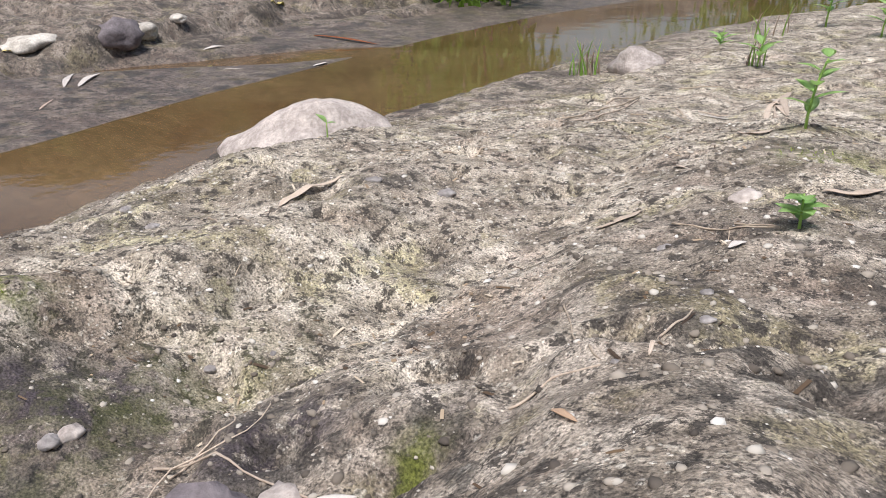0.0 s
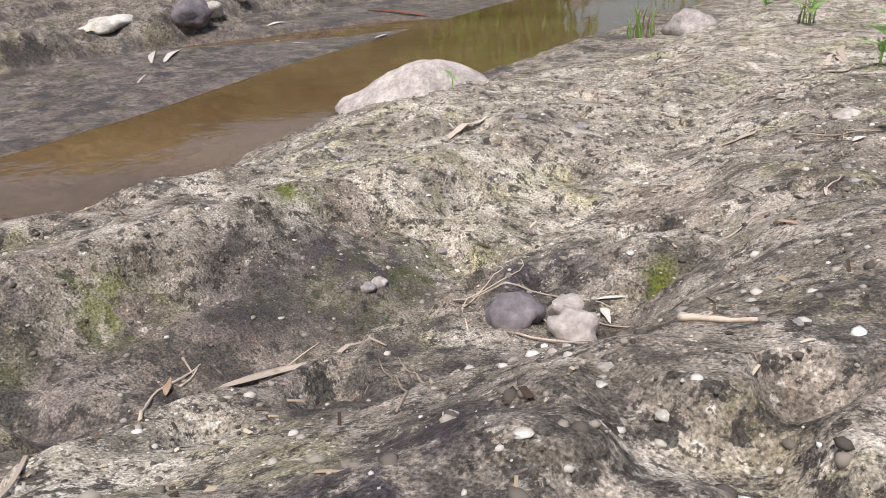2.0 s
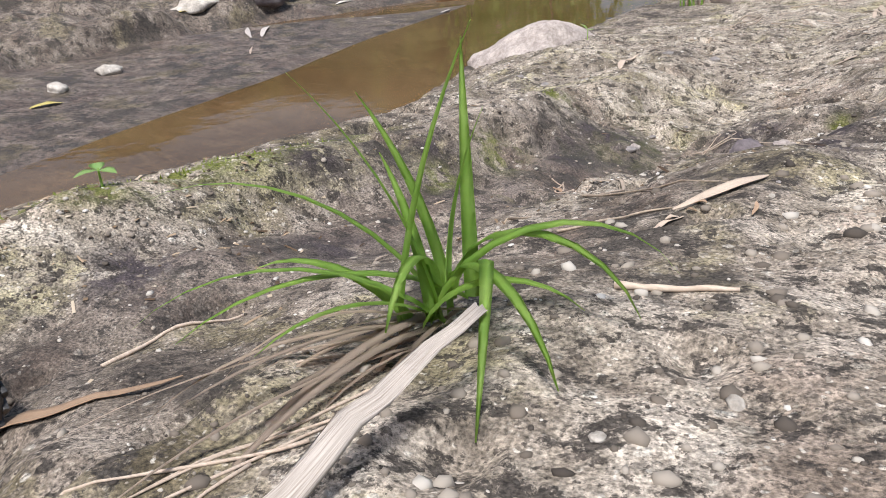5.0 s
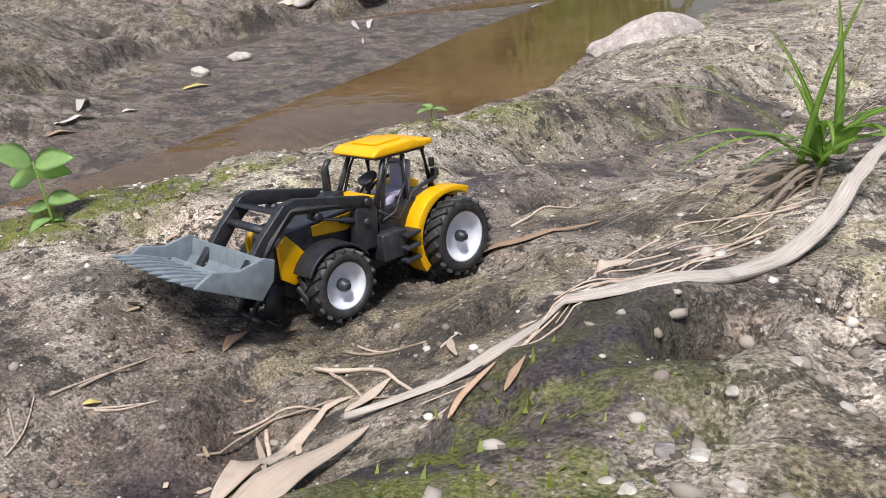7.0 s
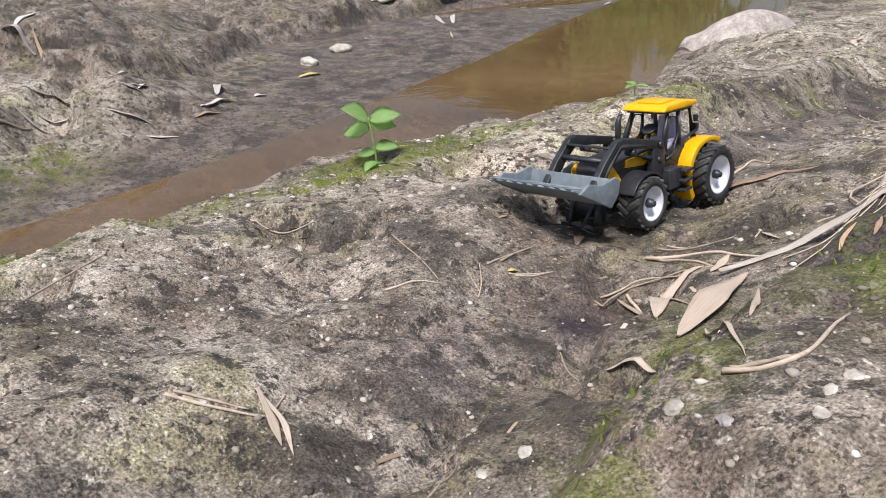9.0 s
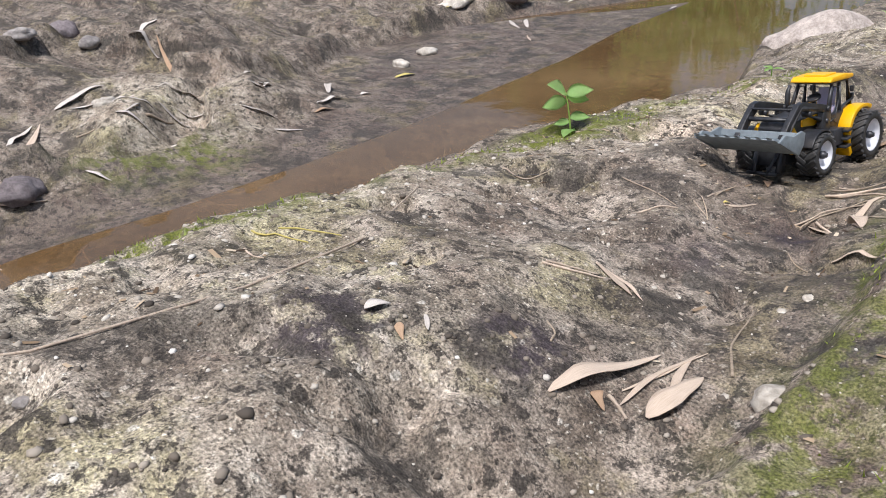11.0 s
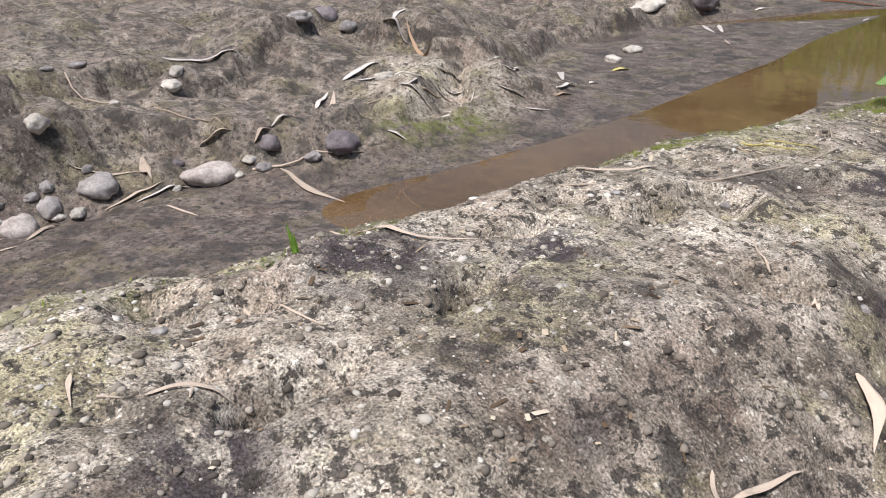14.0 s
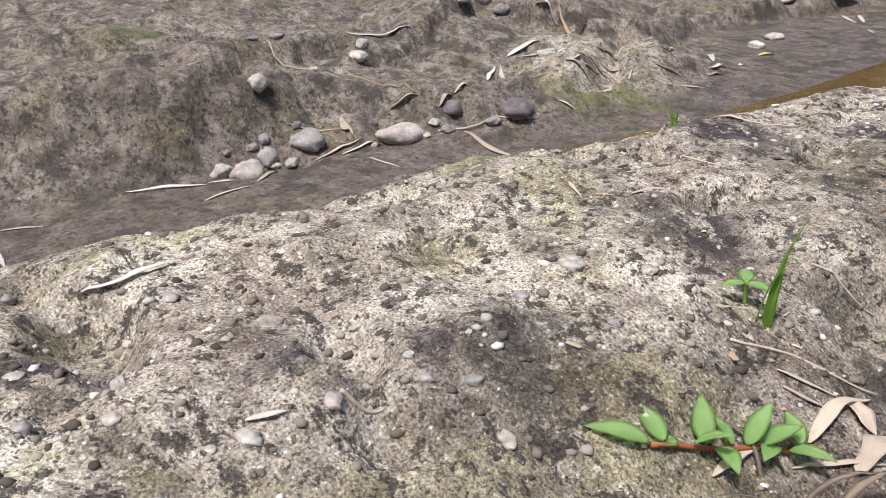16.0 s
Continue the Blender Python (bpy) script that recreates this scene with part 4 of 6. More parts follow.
twig([(-0.161, 0.529), (-0.115, 0.512), (-0.089, 0.519)], 0.002, TWIG)
twig([(-0.137, 0.509), (-0.108, 0.456)], 0.0018, TWIG)
twig([(-0.107, 0.452), (-0.119, 0.514)], 0.0018, TWIG)
leaf([(-0.102, 0.445), (-0.094, 0.452)], 0.0050, PALE)
twig([(-0.117, 0.518), (-0.091, 0.520)], 0.0022, TWIG)
leaf([(-0.082, 0.630), (-0.061, 0.630), (-0.042, 0.652)], 0.0086, DRY)
twig([(-0.496, 1.047), (-0.502, 1.208), (-0.530, 1.463)], 0.005, DRY)
twig([(-0.471, 0.704), (-0.444, 0.775)], 0.004, TWIG)
leaf([(-0.297, 1.628), (-0.187, 1.070)], 0.0072, DRY)
leaf([(-0.330, 1.532), (-0.262, 1.428)], 0.0058, DRY)
leaf([(-0.276, 1.411), (-0.195, 1.084)], 0.0050, DRY)
leaf([(-0.383, 1.346), (-0.332, 1.348)], 0.0058, PALE)
twig([(-0.420, 1.327), (-0.382, 1.298)], 0.003, TWIG)
twig([(-0.644, 1.106), (-0.646, 1.185)], 0.004, TWIG)
leaf([(-0.222, 0.716), (-0.204, 0.701)], 0.0043, DRY)
twig([(-0.424, 0.358), (-0.426, 0.366)], 0.0015, TWIG)
stone((-1.316, 0.801), 0.0740, 0.55, STONE_GREY, "m")
stone((-0.095, 0.379), 0.0066, 0.6, STONE_GREY, "p")
stone((-0.365, 0.185), 0.0138, 0.5, STONE_PINK, "p")
stone((-0.384, 0.294), 0.0082, 0.6, STONE_GREY, "p")
stone((-0.085, 0.345), 0.0075, 0.5, STONE_GREY, "p")
stone((-0.151, 0.481), 0.0099, 0.5, STONE_GREY, "p")
stone((-0.401, 0.603), 0.0192, 0.5, STONE_GREY, "p")
stone((-0.462, 0.570), 0.0144, 0.5, STONE_GREY, "p")
stone((-0.588, 0.412), 0.0117, 0.5, STONE_GREY, "p")
stone((-0.629, 0.415), 0.0129, 0.5, STONE_GREY, "p")
stone((-0.104, 0.280), 0.0038, 0.6, STONE_GREY, "p")
stone((-0.351, 0.319), 0.0053, 0.6, STONE_GREY, "p")
stone((-0.130, 0.606), 0.0237, 0.5, STONE_PINK, "m")
stone((-0.243, 0.170), 0.0324, 0.75, STONE_DARK, "m")
stone((-0.196, 0.160), 0.0299, 0.75, STONE_PINK, "m")
stone((-0.217, 0.192), 0.0247, 0.7, STONE_PINK, "m")
stone((-0.366, 0.174), 0.0113, 0.6, STONE_GREY, "p")
twig([(-0.304, 0.190), (-0.284, 0.199), (-0.235, 0.196), (-0.201, 0.194), (-0.185, 0.190)], 0.002, DRY)
leaf([(-0.198, 0.193), (-0.182, 0.202)], 0.0029, PALE)
twig([(-0.231, 0.182), (-0.204, 0.180), (-0.163, 0.171)], 0.002, DRY)
leaf([(-0.192, 0.187), (-0.182, 0.178)], 0.0043, PALE)
twig([(-0.228, 0.148), (-0.202, 0.141), (-0.133, 0.058)], 0.0022, DRY)
twig([(-0.255, 0.136), (-0.291, 0.199), (-0.270, 0.211), (-0.312, 0.278), (-0.324, 0.285)], 0.0014, DRY)
leaf([(-0.355, 0.022), (-0.349, 0.061), (-0.331, 0.095), (-0.328, 0.133)], 0.0058, DRY)
twig([(-0.350, 0.051), (-0.350, 0.082), (-0.351, 0.105)], 0.002, DRY)
twig([(-0.319, 0.059), (-0.323, 0.090), (-0.287, 0.096)], 0.003, TWIG)
twig([(-0.186, -0.019), (-0.196, 0.001), (-0.233, 0.040), (-0.277, 0.077)], 0.0016, TWIG)
twig([(-0.190, 0.011), (-0.226, 0.049), (-0.271, 0.087)], 0.002, TWIG)
twig([(-0.331, -0.039), (-0.369, -0.002), (-0.378, 0.032)], 0.0026, DRY)
twig([(-0.367, 0.010), (-0.378, 0.032)], 0.0022, DRY)
twig([(-0.388, 0.029), (-0.373, 0.024)], 0.0022, TWIG)
leaf([(-0.362, -0.003), (-0.379, 0.013)], 0.0036, TAN)
twig([(-0.110, 0.077), (-0.094, 0.074), (-0.078, 0.069)], 0.0045, DRY)
leaf([(-0.034, 0.090), (-0.028, 0.090)], 0.0050, PALE)
stone((-0.145, 0.031), 0.0041, 0.6, STONE_WHITE, "p")
stone((-0.135, 0.024), 0.0039, 0.6, STONE_WHITE, "p")
stone((-0.114, 0.012), 0.0063, 0.5, STONE_WHITE, "p")
stone((-0.179, 0.113), 0.0051, 0.5, STONE_WHITE, "p")
stone((-0.160, 0.046), 0.0034, 0.5, STONE_WHITE, "p")
stone((-0.111, -0.002), 0.0048, 0.5, STONE_WHITE, "p")
stone((-0.063, 0.065), 0.0053, 0.5, STONE_GREY, "p")
stone((-0.084, 0.092), 0.0050, 0.5, STONE_GREY, "p")
leaf([(-0.169, -0.287), (-0.158, -0.276), (-0.149, -0.262), (-0.139, -0.237)], 0.0063, DRY)
twig([(-0.220, -0.304), (-0.203, -0.288), (-0.189, -0.270), (-0.167, -0.273)], 0.0022, TWIG)
twig([(-0.333, -0.151), (-0.268, -0.176), (-0.206, -0.212), (-0.160, -0.243), (-0.131, -0.248)], 0.0022, TWIG)
leaf([(-0.171, -0.307), (-0.169, -0.295), (-0.163, -0.289)], 0.0021, DRY)
leaf([(-0.170, -0.294), (-0.165, -0.290)], 0.0025, DRY)
leaf([(-0.250, -0.182), (-0.238, -0.177), (-0.242, -0.161), (-0.314, -0.089)], 0.0021, DRY)
leaf([(-0.347, -0.291), (-0.354, -0.276), (-0.359, -0.263)], 0.0017, DRY)
leaf([(-0.161, -0.281), (-0.155, -0.283)], 0.0025, TAN)
leaf([(-0.163, -0.287), (-0.158, -0.286)], 0.0017, TAN)
twig([(-0.406, -0.168), (-0.398, -0.169)], 0.002, TWIG)
leaf([(-0.132, -0.297), (-0.135, -0.278)], 0.0017, TAN)
stone((-0.082, -0.230), 0.0051, 0.5, STONE_WHITE, "p")
stone((-0.087, -0.238), 0.0031, 0.5, STONE_WHITE, "p")
stone((-0.131, -0.267), 0.0031, 0.5, STONE_WHITE, "p")
stone((-0.133, -0.244), 0.0024, 0.5, STONE_GREY, "p")
stone((-0.086, -0.009), 0.0056, 0.5, STONE_WHITE, "p")
stone((-0.107, -0.061), 0.0051, 0.5, STONE_WHITE, "p")
leaf([(-0.406, -0.515), (-0.379, -0.511), (-0.342, -0.496), (-0.312, -0.459)], 0.0079, TAN)
leaf([(-0.255, -0.617), (-0.235, -0.616), (-0.231, -0.595)], 0.0079, DRY)
twig([(-0.251, -0.656), (-0.244, -0.626), (-0.265, -0.551), (-0.242, -0.510), (-0.209, -0.464)], 0.0024, DRY)
twig([(-0.303, -0.627), (-0.300, -0.609)], 0.0022, DRY)
twig([(-0.370, -0.635), (-0.318, -0.630)], 0.0025, TWIG)
leaf([(-0.283, -0.653), (-0.299, -0.635)], 0.0029, DRY)
twig([(-0.252, -0.559), (-0.230, -0.585)], 0.0015, DRY)
twig([(-0.252, -0.606), (-0.254, -0.580)], 0.0016, DRY)
twig([(-0.154, -0.392), (-0.115, -0.383)], 0.004, DRY)
stone((-0.446, -0.597), 0.0055, 0.5, STONE_WHITE, "p")
stone((-0.109, -0.593), 0.0047, 0.5, STONE_WHITE, "p")
stone((-0.114, -0.594), 0.0040, 0.5, STONE_WHITE, "p")
stone((-0.134, -0.525), 0.0055, 0.5, STONE_GREY, "p")
stone((-0.101, -0.527), 0.0038, 0.5, STONE_WHITE, "p")
stone((-0.106, -0.540), 0.0043, 0.5, STONE_WHITE, "p")
stone((-0.123, -0.479), 0.0039, 0.5, STONE_WHITE, "p")
stone((-0.099, -0.448), 0.0056, 0.5, STONE_WHITE, "p")
twig([(-0.430, -0.743), (-0.431, -0.726), (-0.429, -0.705)], 0.0022, TWIG)
leaf([(-0.411, -0.678), (-0.425, -0.652)], 0.0058, TAN)
twig([(-0.366, -0.629), (-0.328, -0.631)], 0.0018, DRY)
twig([(-0.301, -0.641), (-0.302, -0.626)], 0.0018, DRY)
twig([(-0.369, -0.657), (-0.338, -0.656), (-0.278, -0.685)], 0.0035, DRY)
twig([(-0.368, -0.730), (-0.366, -0.695), (-0.325, -0.684), (-0.278, -0.685)], 0.002, TWIG)
leaf([(-0.368, -0.699), (-0.298, -0.748)], 0.0029, DRY)
leaf([(-0.234, -0.723), (-0.235, -0.711), (-0.233, -0.697)], 0.0022, TAN)
twig([(-0.419, -0.784), (-0.426, -0.771), (-0.435, -0.760)], 0.0016, TWIG)
twig([(-0.421, -0.748), (-0.404, -0.725)], 0.0018, DRY)
leaf([(-0.422, -0.747), (-0.419, -0.740)], 0.0029, YLEAF)
twig([(-0.269, -0.625), (-0.261, -0.617)], 0.0015, DRY)
twig([(-0.434, -0.633), (-0.421, -0.634)], 0.002, TWIG)
stone((-0.446, -0.599), 0.0043, 0.6, STONE_WHITE, "p")
stone((-0.157, -0.697), 0.0046, 0.5, STONE_WHITE, "p")
stone((-0.154, -0.729), 0.0052, 0.5, STONE_WHITE, "p")
stone((-0.162, -0.729), 0.0061, 0.5, STONE_GREY, "p")
stone((-0.143, -0.738), 0.0048, 0.5, STONE_WHITE, "p")
stone((-0.164, -0.747), 0.0050, 0.5, STONE_WHITE, "p")
stone((-0.170, -0.745), 0.0035, 0.5, STONE_WHITE, "p")
stone((-0.146, -0.679), 0.0047, 0.5, STONE_WHITE, "p")
twig([(-0.458, -0.824), (-0.437, -0.798)], 0.002, DRY)
twig([(-0.506, -0.764), (-0.466, -0.783), (-0.440, -0.795)], 0.0016, TWIG)
twig([(-0.432, -0.755), (-0.431, -0.717)], 0.002, DRY)
twig([(-0.418, -0.745), (-0.403, -0.722)], 0.002, DRY)
twig([(-0.437, -0.771), (-0.421, -0.778)], 0.0014, TWIG)
twig([(-0.602, -0.809), (-0.567, -0.780)], 0.002, DRY)
leaf([(-0.313, -0.762), (-0.328, -0.698), (-0.318, -0.682)], 0.0094, DRY)
leaf([(-0.288, -0.790), (-0.285, -0.762), (-0.282, -0.710)], 0.0122, DRY)
leaf([(-0.308, -0.697), (-0.307, -0.668)], 0.0043, DRY)
twig([(-0.378, -0.703), (-0.355, -0.684), (-0.327, -0.690)], 0.002, DRY)
twig([(-0.367, -0.652), (-0.310, -0.684)], 0.003, DRY)
twig([(-0.362, -0.696), (-0.313, -0.762)], 0.003, DRY)
leaf([(-0.277, -0.784), (-0.230, -0.869)], 0.0025, DRY)
leaf([(-0.241, -0.833), (-0.247, -0.805)], 0.0025, DRY)
twig([(-0.235, -0.880), (-0.217, -0.874), (-0.207, -0.821)], 0.003, DRY)
twig([(-0.233, -0.877), (-0.210, -0.867)], 0.003, TWIG)
leaf([(-0.318, -0.809), (-0.305, -0.808), (-0.280, -0.824)], 0.0036, DRY)
twig([(-0.437, -0.985), (-0.421, -0.975), (-0.404, -0.960)], 0.0025, DRY)
leaf([(-0.419, -0.951), (-0.385, -0.967)], 0.0032, DRY)
twig([(-0.406, -0.954), (-0.413, -0.941)], 0.002, DRY)
twig([(-0.382, -0.453), (-0.377, -0.367)], 0.003, DRY)
leaf([(-0.222, -0.709), (-0.222, -0.696)], 0.0022, TAN)
twig([(-0.349, -0.803), (-0.331, -0.814)], 0.0015, TWIG)
stone((-0.171, -0.829), 0.0241, 0.5, STONE_WHITE, "m")
stone((-0.167, -0.879), 0.0096, 0.5, STONE_WHITE, "p")
stone((-0.193, -0.873), 0.0066, 0.5, STONE_WHITE, "p")
stone((-0.197, -0.886), 0.0058, 0.5, STONE_WHITE, "p")
stone((-0.243, -0.901), 0.0081, 0.5, STONE_WHITE, "p")
stone((-0.196, -0.901), 0.0055, 0.5, STONE_WHITE, "p")
stone((-0.223, -0.906), 0.0060, 0.5, STONE_GREY, "p")
stone((-0.302, -0.908), 0.0067, 0.5, STONE_WHITE, "p")
stone((-0.532, -0.858), 0.0042, 0.6, STONE_GREY, "p")
leaf([(-1.500, -0.564), (-1.408, -0.458), (-0.598, -0.903)], 0.0035, DRY)
twig([(-0.597, -1.061), (-0.554, -1.044)], 0.002, YLEAF)
twig([(-0.590, -1.095), (-0.562, -1.100)], 0.002, DRY)
twig([(-0.437, -0.981), (-0.411, -0.963)], 0.002, DRY)
leaf([(-0.419, -0.952), (-0.400, -0.955), (-0.378, -0.967)], 0.0022, DRY)
leaf([(-0.454, -1.118), (-0.448, -1.105)], 0.0065, PALE)
leaf([(-0.431, -1.098), (-0.423, -1.105)], 0.0025, PALE)
twig([(-0.387, -1.051), (-0.392, -1.040), (-0.400, -1.035)], 0.0018, TWIG)
leaf([(-0.368, -1.081), (-0.361, -1.051), (-0.347, -1.004)], 0.0101, DRY)
leaf([(-0.330, -1.052), (-0.324, -1.031), (-0.321, -1.008)], 0.0122, DRY)
leaf([(-0.344, -1.054), (-0.340, -1.016), (-0.328, -0.987)], 0.0029, DRY)
leaf([(-0.348, -1.045), (-0.341, -1.023), (-0.332, -0.991)], 0.0022, DRY)
leaf([(-0.327, -1.033), (-0.333, -0.993)], 0.0043, DRY)
twig([(-0.351, -1.053), (-0.338, -1.058)], 0.003, DRY)
twig([(-0.308, -1.000), (-0.320, -0.972), (-0.327, -0.924)], 0.0022, TWIG)
leaf([(-0.356, -1.058), (-0.347, -1.064)], 0.0050, TAN)
stone((-0.285, -1.009), 0.0198, 0.7, STONE_WHITE, "p")
stone((-0.310, -0.927), 0.0054, 0.5, STONE_WHITE, "p")
stone((-0.218, -0.981), 0.0055, 0.5, STONE_WHITE, "p")
leaf([(-0.610, -1.325), (-0.596, -1.292), (-0.578, -1.261)], 0.0036, DRY)
twig([(-0.428, -1.359), (-0.440, -1.349), (-0.452, -1.334)], 0.0022, DRY)
leaf([(-0.393, -1.368), (-0.404, -1.350)], 0.0032, DRY)
leaf([(-0.436, -1.112), (-0.428, -1.118)], 0.0036, TAN)
stone((-0.385, -1.327), 0.0055, 0.5, STONE_GREY, "p")
stone((-0.435, -1.339), 0.0048, 0.5, STONE_WHITE, "p")
stone((-0.561, -1.336), 0.0069, 0.5, STONE_GREY, "p")
stone((-0.482, -1.480), 0.0043, 0.6, STONE_GREY, "p")
leaf([(-0.719, -1.483), (-0.597, -1.497), (-0.570, -1.465)], 0.0040, DRY)
leaf([(-0.360, -1.312), (-0.345, -1.326), (-0.320, -1.350)], 0.0065, DRY)
leaf([(-0.363, -1.382), (-0.347, -1.392), (-0.337, -1.414)], 0.0065, DRY)
leaf([(-1.416, 0.016), (-0.746, -0.821), (-0.606, -0.938)], 0.004, DRY)
twig([(-0.618, -1.068), (-0.563, -1.064)], 0.002, YLEAF)
twig([(-0.605, -1.611), (-0.562, -1.603), (-0.541, -1.599)], 0.0025, DRY)
twig([(-0.336, -1.397), (-0.337, -1.378), (-0.327, -1.381)], 0.0018, TWIG)
twig([(-0.337, -1.403), (-0.333, -1.381)], 0.0018, DRY)
stone((-0.499, -1.529), 0.0052, 0.6, STONE_WHITE, "p")
stone((-0.483, -1.483), 0.0049, 0.6, STONE_WHITE, "p")
stone((-0.516, -1.264), 0.0084, 0.6, STONE_GREY, "p")
stone((-0.559, -1.517), 0.0048, 0.6, STONE_WHITE, "p")
stone((-0.384, -1.328), 0.0054, 0.6, STONE_GREY, "p")
stone((-0.366, -1.411), 0.0051, 0.6, STONE_WHITE, "p")
leaf([(-0.574, -1.713), (-0.554, -1.720)], 0.0022, DRY)
leaf([(-0.538, -1.693), (-0.519, -1.661)], 0.0029, DRY)
twig([(-0.539, -1.670), (-0.520, -1.680)], 0.003, DRY)
twig([(-0.553, -1.709), (-0.545, -1.701)], 0.002, DRY)
twig([(-0.430, -1.662), (-0.416, -1.654), (-0.401, -1.644)], 0.002, DRY)
leaf([(-0.363, -1.611), (-0.363, -1.567), (-0.358, -1.523)], 0.0022, DRY)
leaf([(-0.360, -1.513), (-0.355, -1.489), (-0.351, -1.459)], 0.0036, DRY)
leaf([(-0.371, -1.506), (-0.366, -1.512), (-0.359, -1.513)], 0.0022, DRY)
leaf([(-0.347, -1.570), (-0.346, -1.547), (-0.353, -1.524)], 0.0043, DRY)
leaf([(-0.358, -1.516), (-0.345, -1.507), (-0.331, -1.490)], 0.0025, DRY)
leaf([(-0.339, -1.535), (-0.337, -1.515), (-0.329, -1.491)], 0.0022, DRY)
twig([(-0.605, -1.725), (-0.612, -1.706)], 0.002, DRY)
twig([(-0.599, -1.354), (-0.578, -1.327), (-1.467, -0.067)], 0.0022, DRY)
stone((-0.479, -1.797), 0.0110, 0.5, STONE_WHITE, "p")
stone((-0.596, -1.664), 0.0086, 0.6, STONE_GREY, "p")
leaf([(-0.598, -2.011), (-0.594, -1.991), (-0.604, -1.959)], 0.0050, PALE)
twig([(-0.409, -1.760), (-0.392, -1.734), (-0.364, -1.707)], 0.0022, DRY)
leaf([(-0.389, -1.750), (-0.368, -1.733)], 0.0022, DRY)
leaf([(-0.382, -1.755), (-0.364, -1.741)], 0.0022, DRY)
leaf([(-0.454, -1.983), (-0.449, -1.968)], 0.0029, PALE)
twig([(-0.448, -1.946), (-0.444, -1.930)], 0.003, DRY)
leaf([(-0.365, -1.728), (-0.349, -1.729)], 0.0079, DRY)
leaf([(-0.360, -1.765), (-0.363, -1.711)], 0.0058, DRY)
leaf([(-0.358, -1.779), (-0.338, -1.739)], 0.0029, DRY)
leaf([(-0.366, -1.823), (-0.369, -1.797), (-0.367, -1.776)], 0.0043, DRY)
leaf([(-0.340, -1.759), (-0.347, -1.724)], 0.0094, DRY)
twig([(-0.541, -1.827), (-0.531, -1.831)], 0.0015, DRY)
stone((-0.446, -1.985), 0.0107, 0.5, STONE_WHITE, "p")
stone((-0.516, -1.947), 0.0119, 0.5, STONE_WHITE, "p")
stone((-0.411, -1.894), 0.0096, 0.5, STONE_WHITE, "p")
stone((-0.477, -1.800), 0.0118, 0.5, STONE_WHITE, "p")
stone((-0.563, -1.978), 0.0092, 0.5, STONE_PINK, "p")
stone((-0.492, -2.018), 0.0077, 0.5, STONE_WHITE, "p")
stone((-0.444, -1.909), 0.0066, 0.7, STONE_GREY, "p")
stone((-0.435, -1.892), 0.0071, 0.7, STONE_GREY, "p")
stone((-0.567, -1.878), 0.0060, 0.6, STONE_GREY, "p")
stone((-0.473, -2.025), 0.0066, 0.5, STONE_PINK, "p")
stone((-0.446, -1.950), 0.0086, 0.5, STONE_PINK, "p")
stone((-0.496, -1.914), 0.0051, 0.6, STONE_WHITE, "p")
stone((-0.456, -1.910), 0.0047, 0.6, STONE_WHITE, "p")
stone((-0.515, -1.923), 0.0047, 0.6, STONE_WHITE, "p")
stone((-0.448, -1.999), 0.0047, 0.6, STONE_WHITE, "p")
stone((-0.474, -2.010), 0.0041, 0.6, STONE_WHITE, "p")
stone((-0.524, -2.050), 0.0072, 0.6, STONE_WHITE, "p")
stone((-0.491, -2.053), 0.0073, 0.6, STONE_GREY, "p")
stone((-0.452, -1.770), 0.0076, 0.6, STONE_WHITE, "p")
stone((-0.434, -1.811), 0.0052, 0.6, STONE_GREY, "p")
stone((-0.472, -1.836), 0.0068, 0.6, STONE_GREY, "p")
stone((-0.487, -1.902), 0.0041, 0.6, STONE_WHITE, "p")
stone((-0.454, -1.880), 0.0035, 0.6, STONE_WHITE, "p")
stone((-0.466, -1.973), 0.0039, 0.6, STONE_WHITE, "p")
stone((-0.517, -1.983), 0.0039, 0.6, STONE_WHITE, "p")
stone((-0.546, -1.902), 0.0041, 0.6, STONE_WHITE, "p")
stone((-0.642, -2.041), 0.0095, 0.6, STONE_GREY, "p")
leaf([(-0.288, 1.239), (-0.239, 1.282)], 0.0086)
leaf([(-0.341, 1.567), (-0.257, 1.443)], 0.0091)
leaf([(-0.285, 1.444), (-0.243, 1.351)], 0.0075)
leaf([(-0.293, 1.625), (-0.242, 1.352)], 0.0128)
leaf([(-1.915, -1.086), (-1.880, -1.020)], 0.0130)
leaf([(-1.952, -1.205), (-1.846, -1.229)], 0.0174)
leaf([(-1.842, -1.335), (-1.835, -1.215)], 0.0108)
leaf([(-1.820, -1.276), (-1.829, -1.156)], 0.0097)
leaf([(-1.805, -0.826), (-2.048, -0.636)], 0.0129)
leaf([(-1.959, -1.351), (-1.895, -1.231)], 0.0086)
leaf([(-1.842, -0.987), (-1.843, -0.945)], 0.0144)
leaf([(-2.079, -0.585), (-2.079, -0.455)], 0.0223, PALE)
leaf([(-2.353, -0.964), (-2.262, -0.791)], 0.0247, PALE)
leaf([(-1.827, -1.588), (-1.802, -1.534)], 0.0075)
leaf([(-1.714, -1.633), (-1.742, -1.525)], 0.0081)
leaf([(-1.763, -1.504), (-1.853, -1.415)], 0.0100)
leaf([(-1.742, -1.246), (-1.650, -1.222)], 0.0068)
leaf([(-2.435, -0.180), (-2.356, -0.139)], 0.0171)
leaf([(-2.404, -0.158), (-2.445, -0.072)], 0.0173)
leaf([(-1.780, -0.056), (-1.802, 0.057)], 0.0137, PALE)
leaf([(-1.835, 0.034), (-1.919, 0.110)], 0.0172, PALE)
leaf([(-1.915, 0.371), (-1.910, 0.453)], 0.0228, YLEAF)
